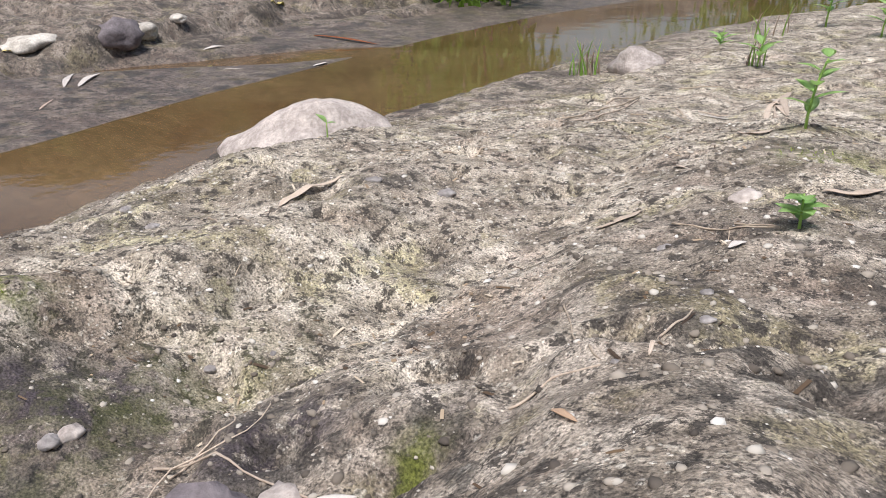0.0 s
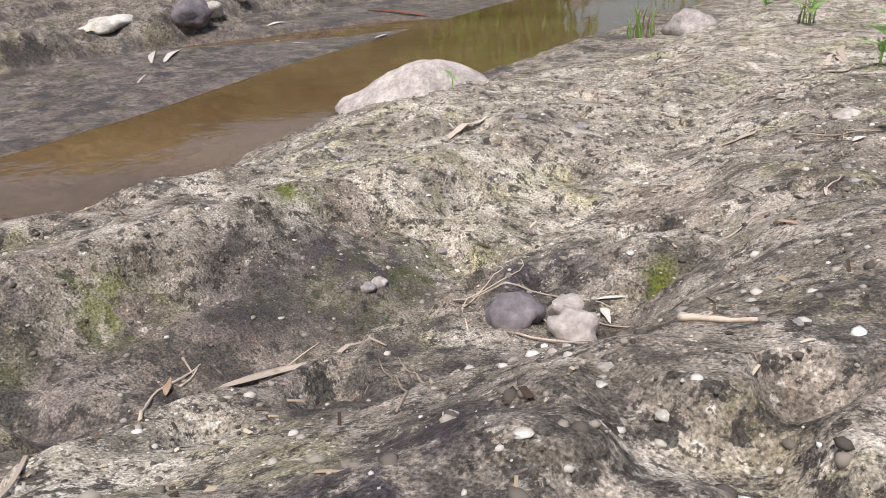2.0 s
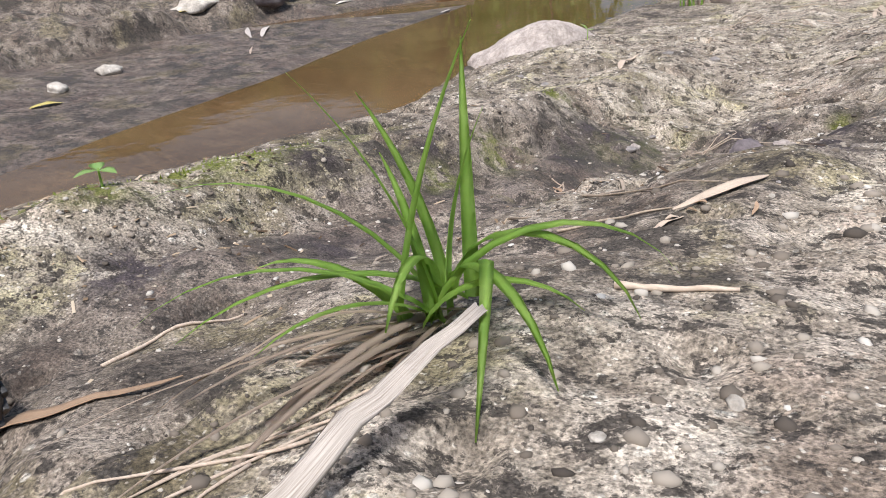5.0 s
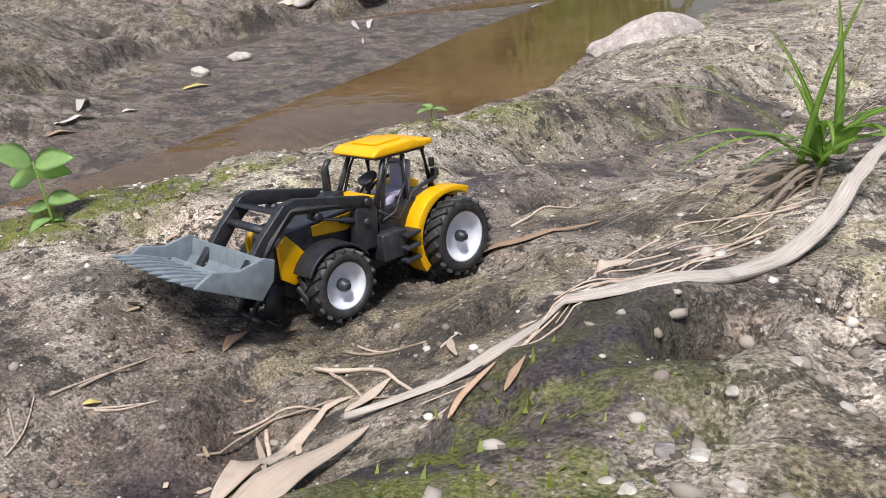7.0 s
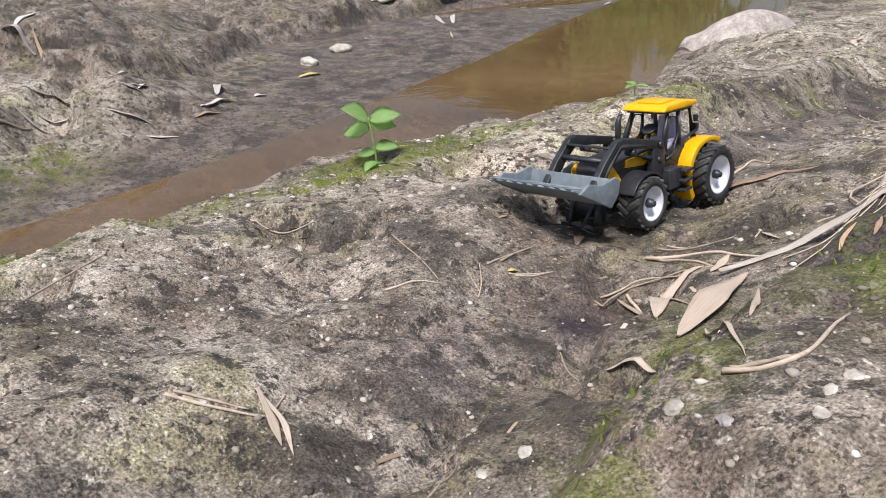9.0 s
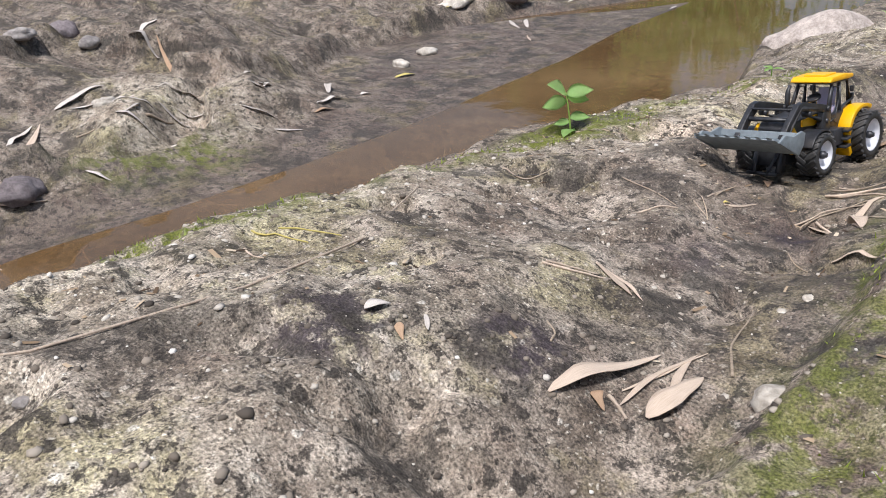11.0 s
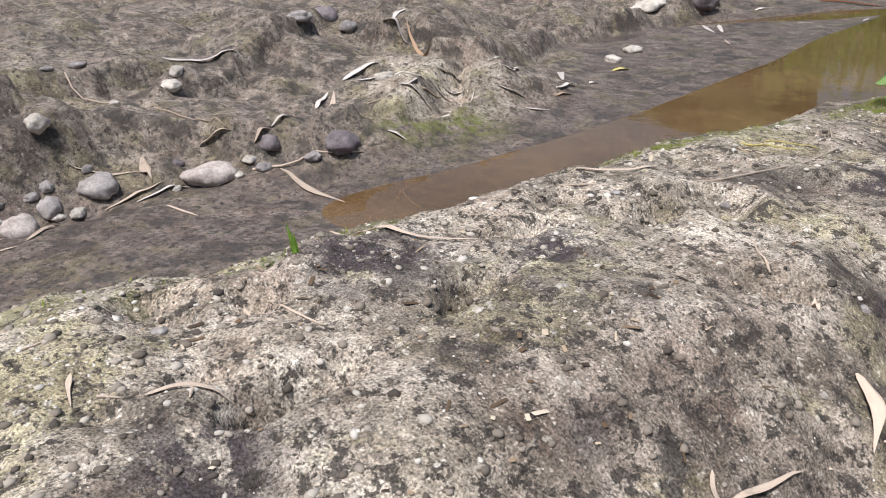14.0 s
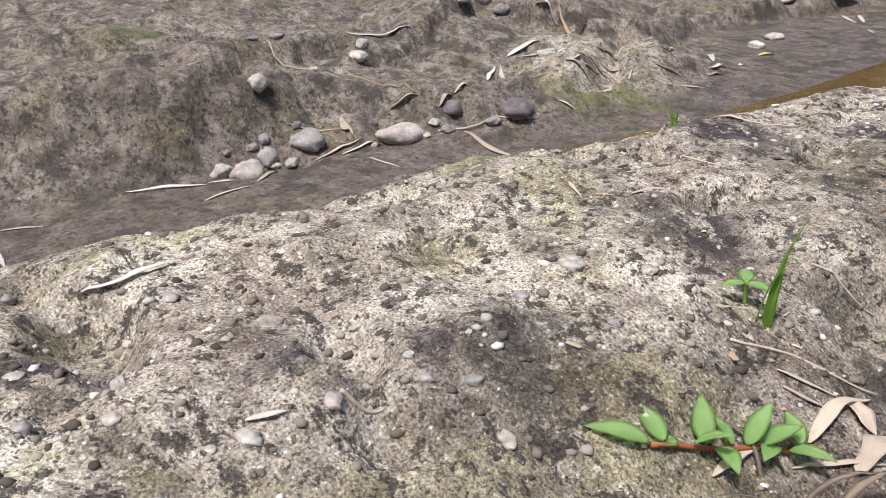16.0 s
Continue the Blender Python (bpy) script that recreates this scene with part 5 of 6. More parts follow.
leaf([(-1.948, -0.331), (-1.900, -0.242)], 0.0088)
leaf([(-2.370, -0.127), (-2.084, -0.208)], 0.0142, TAN)
leaf([(-1.746, -0.097), (-1.743, -0.030)], 0.0118, TAN)
leaf([(-1.805, 0.121), (-1.809, 0.164)], 0.0145, PALE)
leaf([(-1.835, -0.170), (-1.869, -0.130)], 0.0104, PALE)
leaf([(-2.086, 1.301), (-2.195, 1.448)], 0.0176, PALE)
leaf([(-2.562, 1.363), (-2.554, 1.418)], 0.0161, YLEAF)
leaf([(-2.100, 1.266), (-2.240, 1.388)], 0.0145, PALE)
leaf([(-2.310, 1.942), (-2.283, 2.035)], 0.0182, PALE)
leaf([(-2.244, 2.445), (-1.917, 2.443)], 0.0220, RED)
leaf([(-1.798, 1.948), (-1.811, 2.032)], 0.0148, PALE)
leaf([(-1.982, 1.733), (-1.934, 1.771)], 0.0071, PALE)
leaf([(-1.914, 1.079), (-1.993, 1.166)], 0.0057)
leaf([(-2.225, 1.850), (-2.045, 1.737)], 0.0149, YLEAF)
leaf([(-2.696, 2.679), (-2.884, 2.941)], 0.0210, YLEAF)
leaf([(-1.812, -1.987), (-1.784, -1.916)], 0.0073)
leaf([(-1.883, -1.744), (-1.815, -1.590)], 0.0117, PALE)
leaf([(-1.681, -2.001), (-1.603, -2.002)], 0.0075)
leaf([(-1.957, -0.751), (-2.051, -0.653)], 0.0133, PALE)
leaf([(-1.766, -0.973), (-1.537, -0.954)], 0.0128)
leaf([(-1.734, -0.697), (-1.697, -0.669)], 0.0098)
leaf([(-1.845, -0.939), (-1.880, -0.856)], 0.0094)
twig([(-0.527, 1.102), (-0.532, 1.279), (-0.539, 1.494)], 0.0049)
twig([(-0.653, 1.121), (-0.654, 1.200)], 0.0038)
twig([(-0.394, 1.385), (-0.346, 1.406)], 0.0039)
twig([(-0.465, 1.078), (-0.386, 1.148)], 0.0025)
twig([(-0.423, 1.349), (-0.391, 1.313)], 0.0029)
twig([(-0.464, 1.247), (-0.435, 1.246)], 0.0037)
twig([(-0.568, 1.402), (-0.543, 1.497)], 0.0043)
twig([(-0.496, 1.591), (-0.415, 1.617)], 0.0045)
twig([(-1.928, -0.615), (-1.898, -0.582)], 0.0059)
twig([(-1.485, -0.863), (-1.524, -0.816)], 0.0073)
twig([(-1.517, -0.830), (-1.414, -0.856)], 0.0066)
twig([(-1.800, -1.023), (-1.741, -0.907), (-1.695, -0.798)], 0.0078)
twig([(-2.266, -1.238), (-2.094, -1.184)], 0.0054)
twig([(-2.075, -1.111), (-1.883, -1.027)], 0.0053)
twig([(-1.872, -0.472), (-1.889, -0.402)], 0.0094)
stone((-0.731, 2.003), 0.1306, 0.70, STONE_PINK, "m")
stone((-2.446, 1.710), 0.1376, 0.70, STONE_DARK, "m")
stone((-2.478, 1.837), 0.0877, 0.60, STONE_WHITE, "m")
stone((-2.580, 1.458), 0.1532, 0.35, STONE_WHITE, "m")
stone((-2.520, 2.016), 0.0630, 0.50, STONE_WHITE, "m")
stone((-1.817, -1.504), 0.0678, 0.70, STONE_PINK, "m")
stone((-1.897, -1.532), 0.0450, 0.60, STONE_WHITE, "m")
stone((-1.893, -1.426), 0.0535, 0.70, STONE_GREY, "m")
stone((-1.864, -1.381), 0.0351, 0.60, STONE_WHITE, "m")
stone((-1.895, -1.322), 0.0841, 0.50, STONE_GREY, "m")
stone((-1.938, -1.410), 0.0260, 0.90, STONE_GREY, "m")
stone((-1.950, -1.323), 0.0293, 0.60, STONE_GREY, "m")
stone((-1.837, -1.103), 0.1063, 0.50, STONE_PINK, "m")
stone((-1.895, -1.151), 0.0253, 0.70, STONE_DARK, "m")
stone((-1.825, -0.961), 0.0445, 0.80, STONE_DARK, "m")
stone((-1.788, -1.000), 0.0333, 0.60, STONE_GREY, "m")
stone((-1.729, -0.829), 0.0842, 0.50, STONE_DARK, "m")
stone((-1.728, -0.908), 0.0359, 0.50, STONE_GREY, "m")
stone((-1.827, -1.013), 0.0284, 0.60, STONE_WHITE, "m")
stone((-1.804, -1.057), 0.0279, 0.60, STONE_WHITE, "m")
stone((-1.934, -1.444), 0.0281, 0.60, STONE_GREY, "m")
stone((-1.871, -1.418), 0.0255, 0.60, STONE_WHITE, "m")
stone((-1.932, -1.505), 0.0229, 0.60, STONE_GREY, "m")
stone((-1.821, -1.191), 0.0244, 0.50, STONE_WHITE, "m")
stone((-2.645, -0.266), 0.0786, 0.80, STONE_DARK, "m")
stone((-2.500, -0.446), 0.0652, 0.50, STONE_GREY, "m")
stone((-2.535, -0.250), 0.0576, 0.60, STONE_GREY, "m")
stone((-1.987, -1.389), 0.0593, 0.60, STONE_WHITE, "m")
stone((-2.108, -1.191), 0.0239, 0.60, STONE_WHITE, "m")
stone((-2.339, -1.188), 0.0372, 0.50, STONE_GREY, "m")
stone((-2.319, -1.262), 0.0306, 0.50, STONE_GREY, "m")
stone((-2.185, -1.023), 0.0575, 0.50, STONE_WHITE, "m")
stone((-2.218, -0.988), 0.0438, 0.60, STONE_WHITE, "m")
stone((-1.998, -0.503), 0.0565, 0.40, STONE_WHITE, "m")
stone((-2.103, 0.725), 0.0662, 0.50, STONE_WHITE, "m")
stone((-2.031, 0.517), 0.0622, 0.50, STONE_WHITE, "m")

# pale flakes of dry sheath on the shelf across the stream
for k in range(16):
    _x, _y, _a = -1.92 + rng.gauss(0, 0.10), -0.42 + rng.gauss(0, 0.14), rng.uniform(-0.6, 0.9)
    _l = rng.uniform(0.03, 0.09)
    leaf([(_x, _y), (_x + 0.5 * _l * math.sin(_a) + 0.006, _y + 0.5 * _l * math.cos(_a)), (_x + _l * math.sin(_a), _y + _l * math.cos(_a))], rng.uniform(0.007, 0.014), PALE)

# ---- plants ----
def leaf_mesh(length, width, droop=0.2, fold=0.25, n=8, point=1.0):
    """A green leaf along +y from the origin, drooping, folded along its midrib."""
    bm = bmesh.new()
    rows = []
    for i in range(n + 1):
        t = i / n
        w = width * 0.5 * (math.sin(math.pi * min(1, t ** 0.8)) ** point + 0.02)
        z = -droop * length * t * t
        rows.append([bm.verts.new((s * w, length * t, z + fold * w * abs(s) + 0.03 * w * math.sin(14 * t + s))) for s in (-1, -0.5, 0, 0.5, 1)])
    faces = []
    for a, b in zip(rows, rows[1:]):
        for j in range(4):
            faces.append(bm.faces.new((a[j], a[j + 1], b[j + 1], b[j])))
    r = bmesh.ops.solidify(bm, geom=faces, thickness=max(0.0003, width * 0.015))
    return bm


def blade_mesh(length, width, bend):
    """A grass blade that rises along z and bends towards +y."""
    bm = bmesh.new()
    n, rows = 9, []
    y = z = 0.0
    for i in range(n + 1):
        t = i / n
        w = width * 0.5 * (1 - t ** 1.8) + 0.0002
        rows.append([bm.verts.new((s * w, y + (0.25 * w if s else 0), z)) for s in (-1, 0, 1)])
        a = bend * t
        y, z = y + math.sin(a) * length / n, z + math.cos(a) * length / n
    faces = []
    for a, b in zip(rows, rows[1:]):
        for j in range(2):
            faces.append(bm.faces.new((a[j], a[j + 1], b[j + 1], b[j])))
    bmesh.ops.solidify(bm, geom=faces, thickness=0.0003)
    return bm


def sapling(at, height, leaves, lean=(0, 0), label="young green seedling with broad leaves", name="seedling", material=None):
    """leaves: height along the stem, bearing in degrees, length, width, rise in degrees."""
    x, y = at
    e = empty(name, (x, y, top(x, y) - 0.003))
    pts = [(lean[0] * t * t * height, lean[1] * t * t * height, height * t) for t in (0, 0.25, 0.5, 0.75, 1)]
    part("stem", tube(pts, [0.0013 * (1.2 - 0.5 * i / 4) * max(0.7, height / 0.07) for i in range(5)], 7), BLADE, e)
    for t, bearing, ln, wd, rise, *roll in leaves:
        ob = part("leaf", leaf_mesh(ln, wd, 0.22), material or LEAF, e)
        ob.matrix_local = pose(lean[0] * t * t * height, lean[1] * t * t * height, t * height, rise, roll[0] if roll else 0, bearing)
    return tagged(e, label, "plant")


def tuft(at, count, length, width, spread, label, dry=0, name="grass_tuft", bend=1.3, squash=(0, 360), seed=1, tilt=(-12, 5)):
    r = random.Random(seed)
    x, y = at
    e = empty(name, (x, y, top(x, y) - 0.004))
    for k in range(count):
        ln = length * r.uniform(0.55, 1.1)
        ob = part("blade", blade_mesh(ln, width * r.uniform(0.7, 1.2), bend * r.uniform(0.35, 1.2)), DRY if k < dry else BLADE, e, "dry straw blade" if k < dry else "")
        ob.matrix_local = pose(r.uniform(-1, 1) * spread, r.uniform(-1, 1) * spread, 0, r.uniform(*tilt), r.uniform(-8, 8), r.uniform(*squash))
    return tagged(e, label, "grass")


sapling((-0.640, -0.637), 0.050, ((0.98, 140, 0.0296, 0.0200, 50, -40), (0.95, -45, 0.0288, 0.0184, 20, 42), (0.80, 122, 0.0288, 0.0184, -8, -45), (0.90, -62, 0.0240, 0.0160, -5, 45), (0.45, -50, 0.022, 0.014, 8, 35),
        (0.35, 120, 0.018, 0.012, 4, -30), (0.20, 190, 0.020, 0.013, 2), (0.15, -40, 0.022, 0.012, 5)), (-0.10, 0.0), "young green seedling with broad leaves on the mossy edge")
sapling((-0.537, -0.336), 0.016, ((0.9, 60, 0.018, 0.010, 15), (0.9, -80, 0.016, 0.010, 10), (0.9, 170, 0.017, 0.009, 12)), label="tiny green seedling on the mossy edge")
sapling((-0.077, 0.517), 0.026, tuple((0.3 + 0.08 * k, 70 * k, 0.020 - 0.001 * k, 0.012, 30 - 2 * k) for k in range(9)), label="low green weed with round leaves in dry earth", name="weed")
sapling((-0.142, 0.896), 0.075, tuple((0.25 + 0.095 * k, 137 * k, 0.038 - 0.002 * k, 0.014, 30) for k in range(9)), (0.15, 0.1), "upright green weed with pointed leaves", "weed")
sapling((-0.665, 0.735), 0.022, ((0.95, 110, 0.018, 0.013, 50), (0.9, -60, 0.012, 0.008, 20)), label="tiny green sprout beside the boulder", name="seedling")
for px, py, h, k in ((-0.42, 1.905, 0.09, 5), (-0.65, 2.436, 0.07, 6), (-0.44, 2.879, 0.15, 9), (-0.25, 2.6, 0.12, 8), (-0.08, 2.1, 0.08, 6), (0.15, 2.3, 0.1, 7)):
    sapling((px, py), h, tuple((0.3 + 0.07 * j, 137 * j + 40 * k, 0.055, 0.022, 30) for j in range(k)), (0.2, -0.1), "thin green weed on the upper bank", "weed")
tuft((-0.85, 1.93), 26, 0.11, 0.005, 0.035, "pale green grass tuft by the water", 9, seed=3)
tuft((-0.43, 1.93), 10, 0.10, 0.004, 0.03, "thin green grass on the upper bank", 5, seed=4)
tuft((-0.55, 2.6), 12, 0.12, 0.004, 0.05, "thin green grass on the upper bank", 5, seed=5)


def grass_clump(at):
    """The clump at the head of the bleached stem: upright, trailing and arching blades, and dry straw."""
    x, y = at
    e = empty("grass_clump", (x, y, top(x, y) + 0.004))
    r = random.Random(6)
    green = ((0.085, 0.0050, 0.5, -5, 30), (0.095, 0.0045, 0.4, -8, -30), (0.075, 0.0050, 0.7, -10, 80), (0.090, 0.0040, 0.6, -12, 120), (0.070, 0.0050, 0.5, 0, -80), (0.060, 0.0045, 0.9, -14, 60),
             (0.110, 0.0040, 1.5, -50, 125), (0.100, 0.0045, 1.3, -55, 140), (0.120, 0.0034, 1.4, -40, 110), (0.070, 0.0050, 1.6, -42, 100), (0.065, 0.0050, 1.2, -50, 160),
             (0.100, 0.0060, 2.3, -25, -55), (0.090, 0.0060, 2.6, -20, -90), (0.085, 0.0060, 2.5, -25, -120), (0.100, 0.0050, 2.4, -30, -150), (0.070, 0.0060, 2.2, -15, 200), (0.060, 0.0050, 2.0, -30, -70))
    for ln, wd, bend, tilt, bearing in green:
        part("blade", blade_mesh(ln, wd, bend), BLADE, e).matrix_local = pose(r.uniform(-0.012, 0.012), r.uniform(-0.015, 0.015), 0.004, tilt, r.uniform(-8, 8), bearing)
    for k in range(16):
        ob = part("straw", blade_mesh(r.uniform(0.05, 0.12), r.uniform(0.0015, 0.0034), r.uniform(0.5, 1.4)), DRY, e, "dry straw blade")
        ob.matrix_local = pose(r.uniform(-0.012, 0.012), r.uniform(-0.02, 0.01), 0.002, r.uniform(-88, -60), r.uniform(-20, 20), r.uniform(125, 190))
    return tagged(e, "green grass clump with dry straw growing from a pale stem", "grass")


grass_clump((-0.196, -0.438))
tuft((-0.410, -1.732), 3, 0.068, 0.0048, 0.004, "two green grass blades on bare earth", 0, seed=12, bend=0.7)
sapling((-0.424, -1.729), 0.016, ((0.9, 40, 0.016, 0.009, 15), (0.9, -90, 0.014, 0.009, 10), (0.9, 160, 0.014, 0.008, 12)), label="tiny green seedling on bare earth")
tuft((-0.606, -1.575), 3, 0.022, 0.003, 0.004, "short green grass blades on bare earth", 0, seed=15, bend=0.6)


def sheath():
    """The long bleached stem that runs from the grass down along the bank."""
    line = smooth_line([(-0.300, -0.705), (-0.278, -0.685), (-0.250, -0.658), (-0.219, -0.648), (-0.194, -0.622), (-0.178, -0.588), (-0.167, -0.545), (-0.163, -0.500), (-0.160, -0.470)], 30)
    g = ground_height(line[:, 0], line[:, 1])
    g = np.maximum(g, np.convolve(np.pad(g, 3, "edge"), np.ones(7) / 7, "valid"))
    bm = bmesh.new()
    uv = bm.loops.layers.uv.new("UVMap")
    d = np.gradient(line, axis=0)
    d /= np.linalg.norm(d, axis=1)[:, None]
    rows = []
    for i, ((x, y), z) in enumerate(zip(line, g)):
        t = i / 30
        w = 0.0015 + 0.0033 * math.sin(math.pi * min(1, 0.10 + 0.72 * t)) ** 1.5
        z = z + 0.022 * max(0.0, t - 0.62) / 0.38
        sx, sy = -d[i, 1], d[i, 0]
        arc = [(-1, 0.0), (-0.75, 0.55), (-0.3, 0.85), (0.1, 0.95), (0.5, 0.8), (0.85, 0.45), (1, 0.0), (0.0, -0.1)]
        rows.append([bm.verts.new((x + sx * w * a, y + sy * w * a, z + 0.001 + w * 0.42 * b + 0.0007 * math.sin(7 * a + 23 * t) + 0.0005 * math.sin(16 * a - 9 * t))) for a, b in arc])
    m = len(rows[0])
    for i in range(30):
        for j in range(m):
            f = bm.faces.new((rows[i][j], rows[i][(j + 1) % m], rows[i + 1][(j + 1) % m], rows[i + 1][j]))
            for lp, (a, b) in zip(f.loops, ((i, j), (i, j + 1), (i + 1, j + 1), (i + 1, j))):
                lp[uv].uv = (a / 8, b / m)
    bm.faces.new(rows[0])
    bm.faces.new(rows[-1][::-1])
    bmesh.ops.recalc_face_normals(bm, faces=bm.faces[:])
    ob = link_mesh("straw_stalk", bm, STEM)
    return tagged(ob, "long bleached fibrous dry stem lying along the bank", "stalk")


sheath()
for k in range(14):
    _a = -0.186 - 0.002 * k + rng.uniform(-0.008, 0.008), -0.475 - 0.012 * k
    _b = _a[0] - rng.uniform(0.01, 0.07), _a[1] - rng.uniform(0.05, 0.11)
    twig([_a, ((_a[0] + _b[0]) / 2 + rng.uniform(-0.015, 0.015), (_a[1] + _b[1]) / 2), _b], rng.uniform(0.0010, 0.0018), DRY)


def creeper():
    e = empty("creeping_plant", (-0.381, -1.844, top(-0.381, -1.844)))
    line = smooth_line([(0, 0), (0.006, 0.025), (0.012, 0.051), (0.024, 0.080)], 12)
    zs = ground_height(line[:, 0] - 0.381, line[:, 1] - 1.844) - top(-0.381, -1.844)
    part("stem", tube([(x, y, z + 0.003) for (x, y), z in zip(line, zs)], 0.0011, 6), RED, e, "reddish creeping stem")
    r = random.Random(4)
    for i, (b, ln, wd, rise) in enumerate(((130, 0.034, 0.011, 25), (75, 0.026, 0.010, 35), (150, 0.022, 0.010, 20), (-60, 0.022, 0.010, 40), (40, 0.030, 0.011, 45), (-120, 0.024, 0.010, 15), (100, 0.020, 0.009, 50), (10, 0.028, 0.010, 55),
                                           (-20, 0.026, 0.010, 30), (200, 0.020, 0.009, 20), (-80, 0.026, 0.010, 25), (60, 0.022, 0.009, 40))):
        k = min(12, i)
        ob = part("leaf", leaf_mesh(ln * 0.8, wd * 0.95, 0.25, 0.35), LEAF, e)
        ob.matrix_local = pose(line[k][0], line[k][1], zs[k] + 0.004, rise, r.uniform(-15, 15), b)
    return tagged(e, "low creeping plant with narrow green leaves on dry litter", "plant")


creeper()
sapling((-0.359, -1.646), 0.014, ((0.6, 150, 0.042, 0.013, 82), (0.6, 60, 0.030, 0.011, 20), (0.6, -40, 0.030, 0.011, 40), (0.5, 100, 0.034, 0.012, 10), (0.6, 10, 0.024, 0.010, 60)), label="low green plant with pointed leaves in dry litter", name="plant")
tuft((-0.335, -1.640), 12, 0.06, 0.0035, 0.02, "dry straw heap round a green plant", 12, name="straw_tuft", bend=2.4, seed=21)
tuft((-0.335, -1.80), 12, 0.06, 0.0045, 0.025, "dry straw heap round a creeping plant", 12, name="straw_tuft", bend=2.4, seed=22)


def shrub(at, count, radius, height, label, seed):
    """Bushes on the far banks: limbs, and many small hanging leaves."""
    r = random.Random(seed)
    x, y = at
    e = empty("shrub", (x, y, max(0.0, land_at(x, y)) - 0.02))
    limbs = bmesh.new()
    tips = []
    for k in range(9):
        a = r.uniform(0, 2 * math.pi)
        d = radius * r.uniform(0.4, 1.0)
        end = (math.cos(a) * d, math.sin(a) * d, height * r.uniform(0.5, 1.0))
        tube([(0, 0, 0), (end[0] * 0.35, end[1] * 0.35, end[2] * 0.6), end], [0.012, 0.008, 0.004], 6, limbs)
        tips.append(end)
    part("limbs", limbs, TWIG, e)
    verts, faces = [], []
    for k in range(count):
        tx, ty, tz = tips[k % len(tips)]
        u = r.uniform(0.35, 1.15)
        p = Vector((tx * u, ty * u, tz * min(1.0, u))) + Vector((r.gauss(0, 1), r.gauss(0, 1), r.gauss(0, 1))) * radius * 0.18
        p.z = max(0.05, p.z)
        ln, wd = r.uniform(0.05, 0.11), r.uniform(0.012, 0.022)
        m = Matrix.Translation(p) @ Euler((r.uniform(-1.9, -0.4), r.uniform(-0.5, 0.5), r.uniform(0, 6.28))).to_matrix().to_4x4()
        i = len(verts)
        verts += [m @ Vector(q) for q in ((0, 0, 0), (-wd, ln * 0.45, -0.006), (0, ln * 0.45, 0.004), (wd, ln * 0.45, -0.006), (0, ln, -0.012))]
        faces += [(i, i + 2, i + 1), (i, i + 3, i + 2), (i + 1, i + 2, i + 4), (i + 2, i + 3, i + 4)]
    me = bpy.data.meshes.new("crown")
    me.from_pydata(verts, [], faces)
    me.materials.append(SHRUB)
    ob = new("crown", me)
    ob.parent = e
    return tagged(e, label, "shrub", "far shrubs")


for i, (px, py, n_, rad, hh) in enumerate(((-2.35, 3.95, 900, 0.45, 0.42), (-2.9, 4.6, 900, 0.6, 0.8), (-1.6, 6.6, 1100, 0.8, 0.5), (-0.4, 6.9, 1100, 0.8, 0.5), (0.8, 6.2, 1200, 0.8, 0.8), (-3.4, 6.0, 1300, 0.8, 0.8), (1.9, 5.2, 900, 0.7, 0.6))):
    shrub((px, py), n_, rad, hh, "leafy bright green bush hanging over the water", 30 + i)


# ---- grit, moss and crumbs, too many to count ----
def scatter(count, seed, keep):
    r = np.random.RandomState(seed)
    x, y = r.uniform(-0.95, 0.1, count), r.uniform(-2.3, 1.3, count)
    z = ground_height(x, y)
    k = r.uniform(0, 1, count) < keep(x, y, z)
    return r, x[k], y[k], z[k]


def stuff(name, verts, faces, material, label):
    me = bpy.data.meshes.new(name)
    me.from_pydata([tuple(v) for v in verts], [], [tuple(f) for f in faces])
    me.polygons.foreach_set("use_smooth", np.ones(len(me.polygons), bool))
    me.materials.append(material)
    return tagged(new(name, me), label, name.replace("_", " "), kind="stuff")


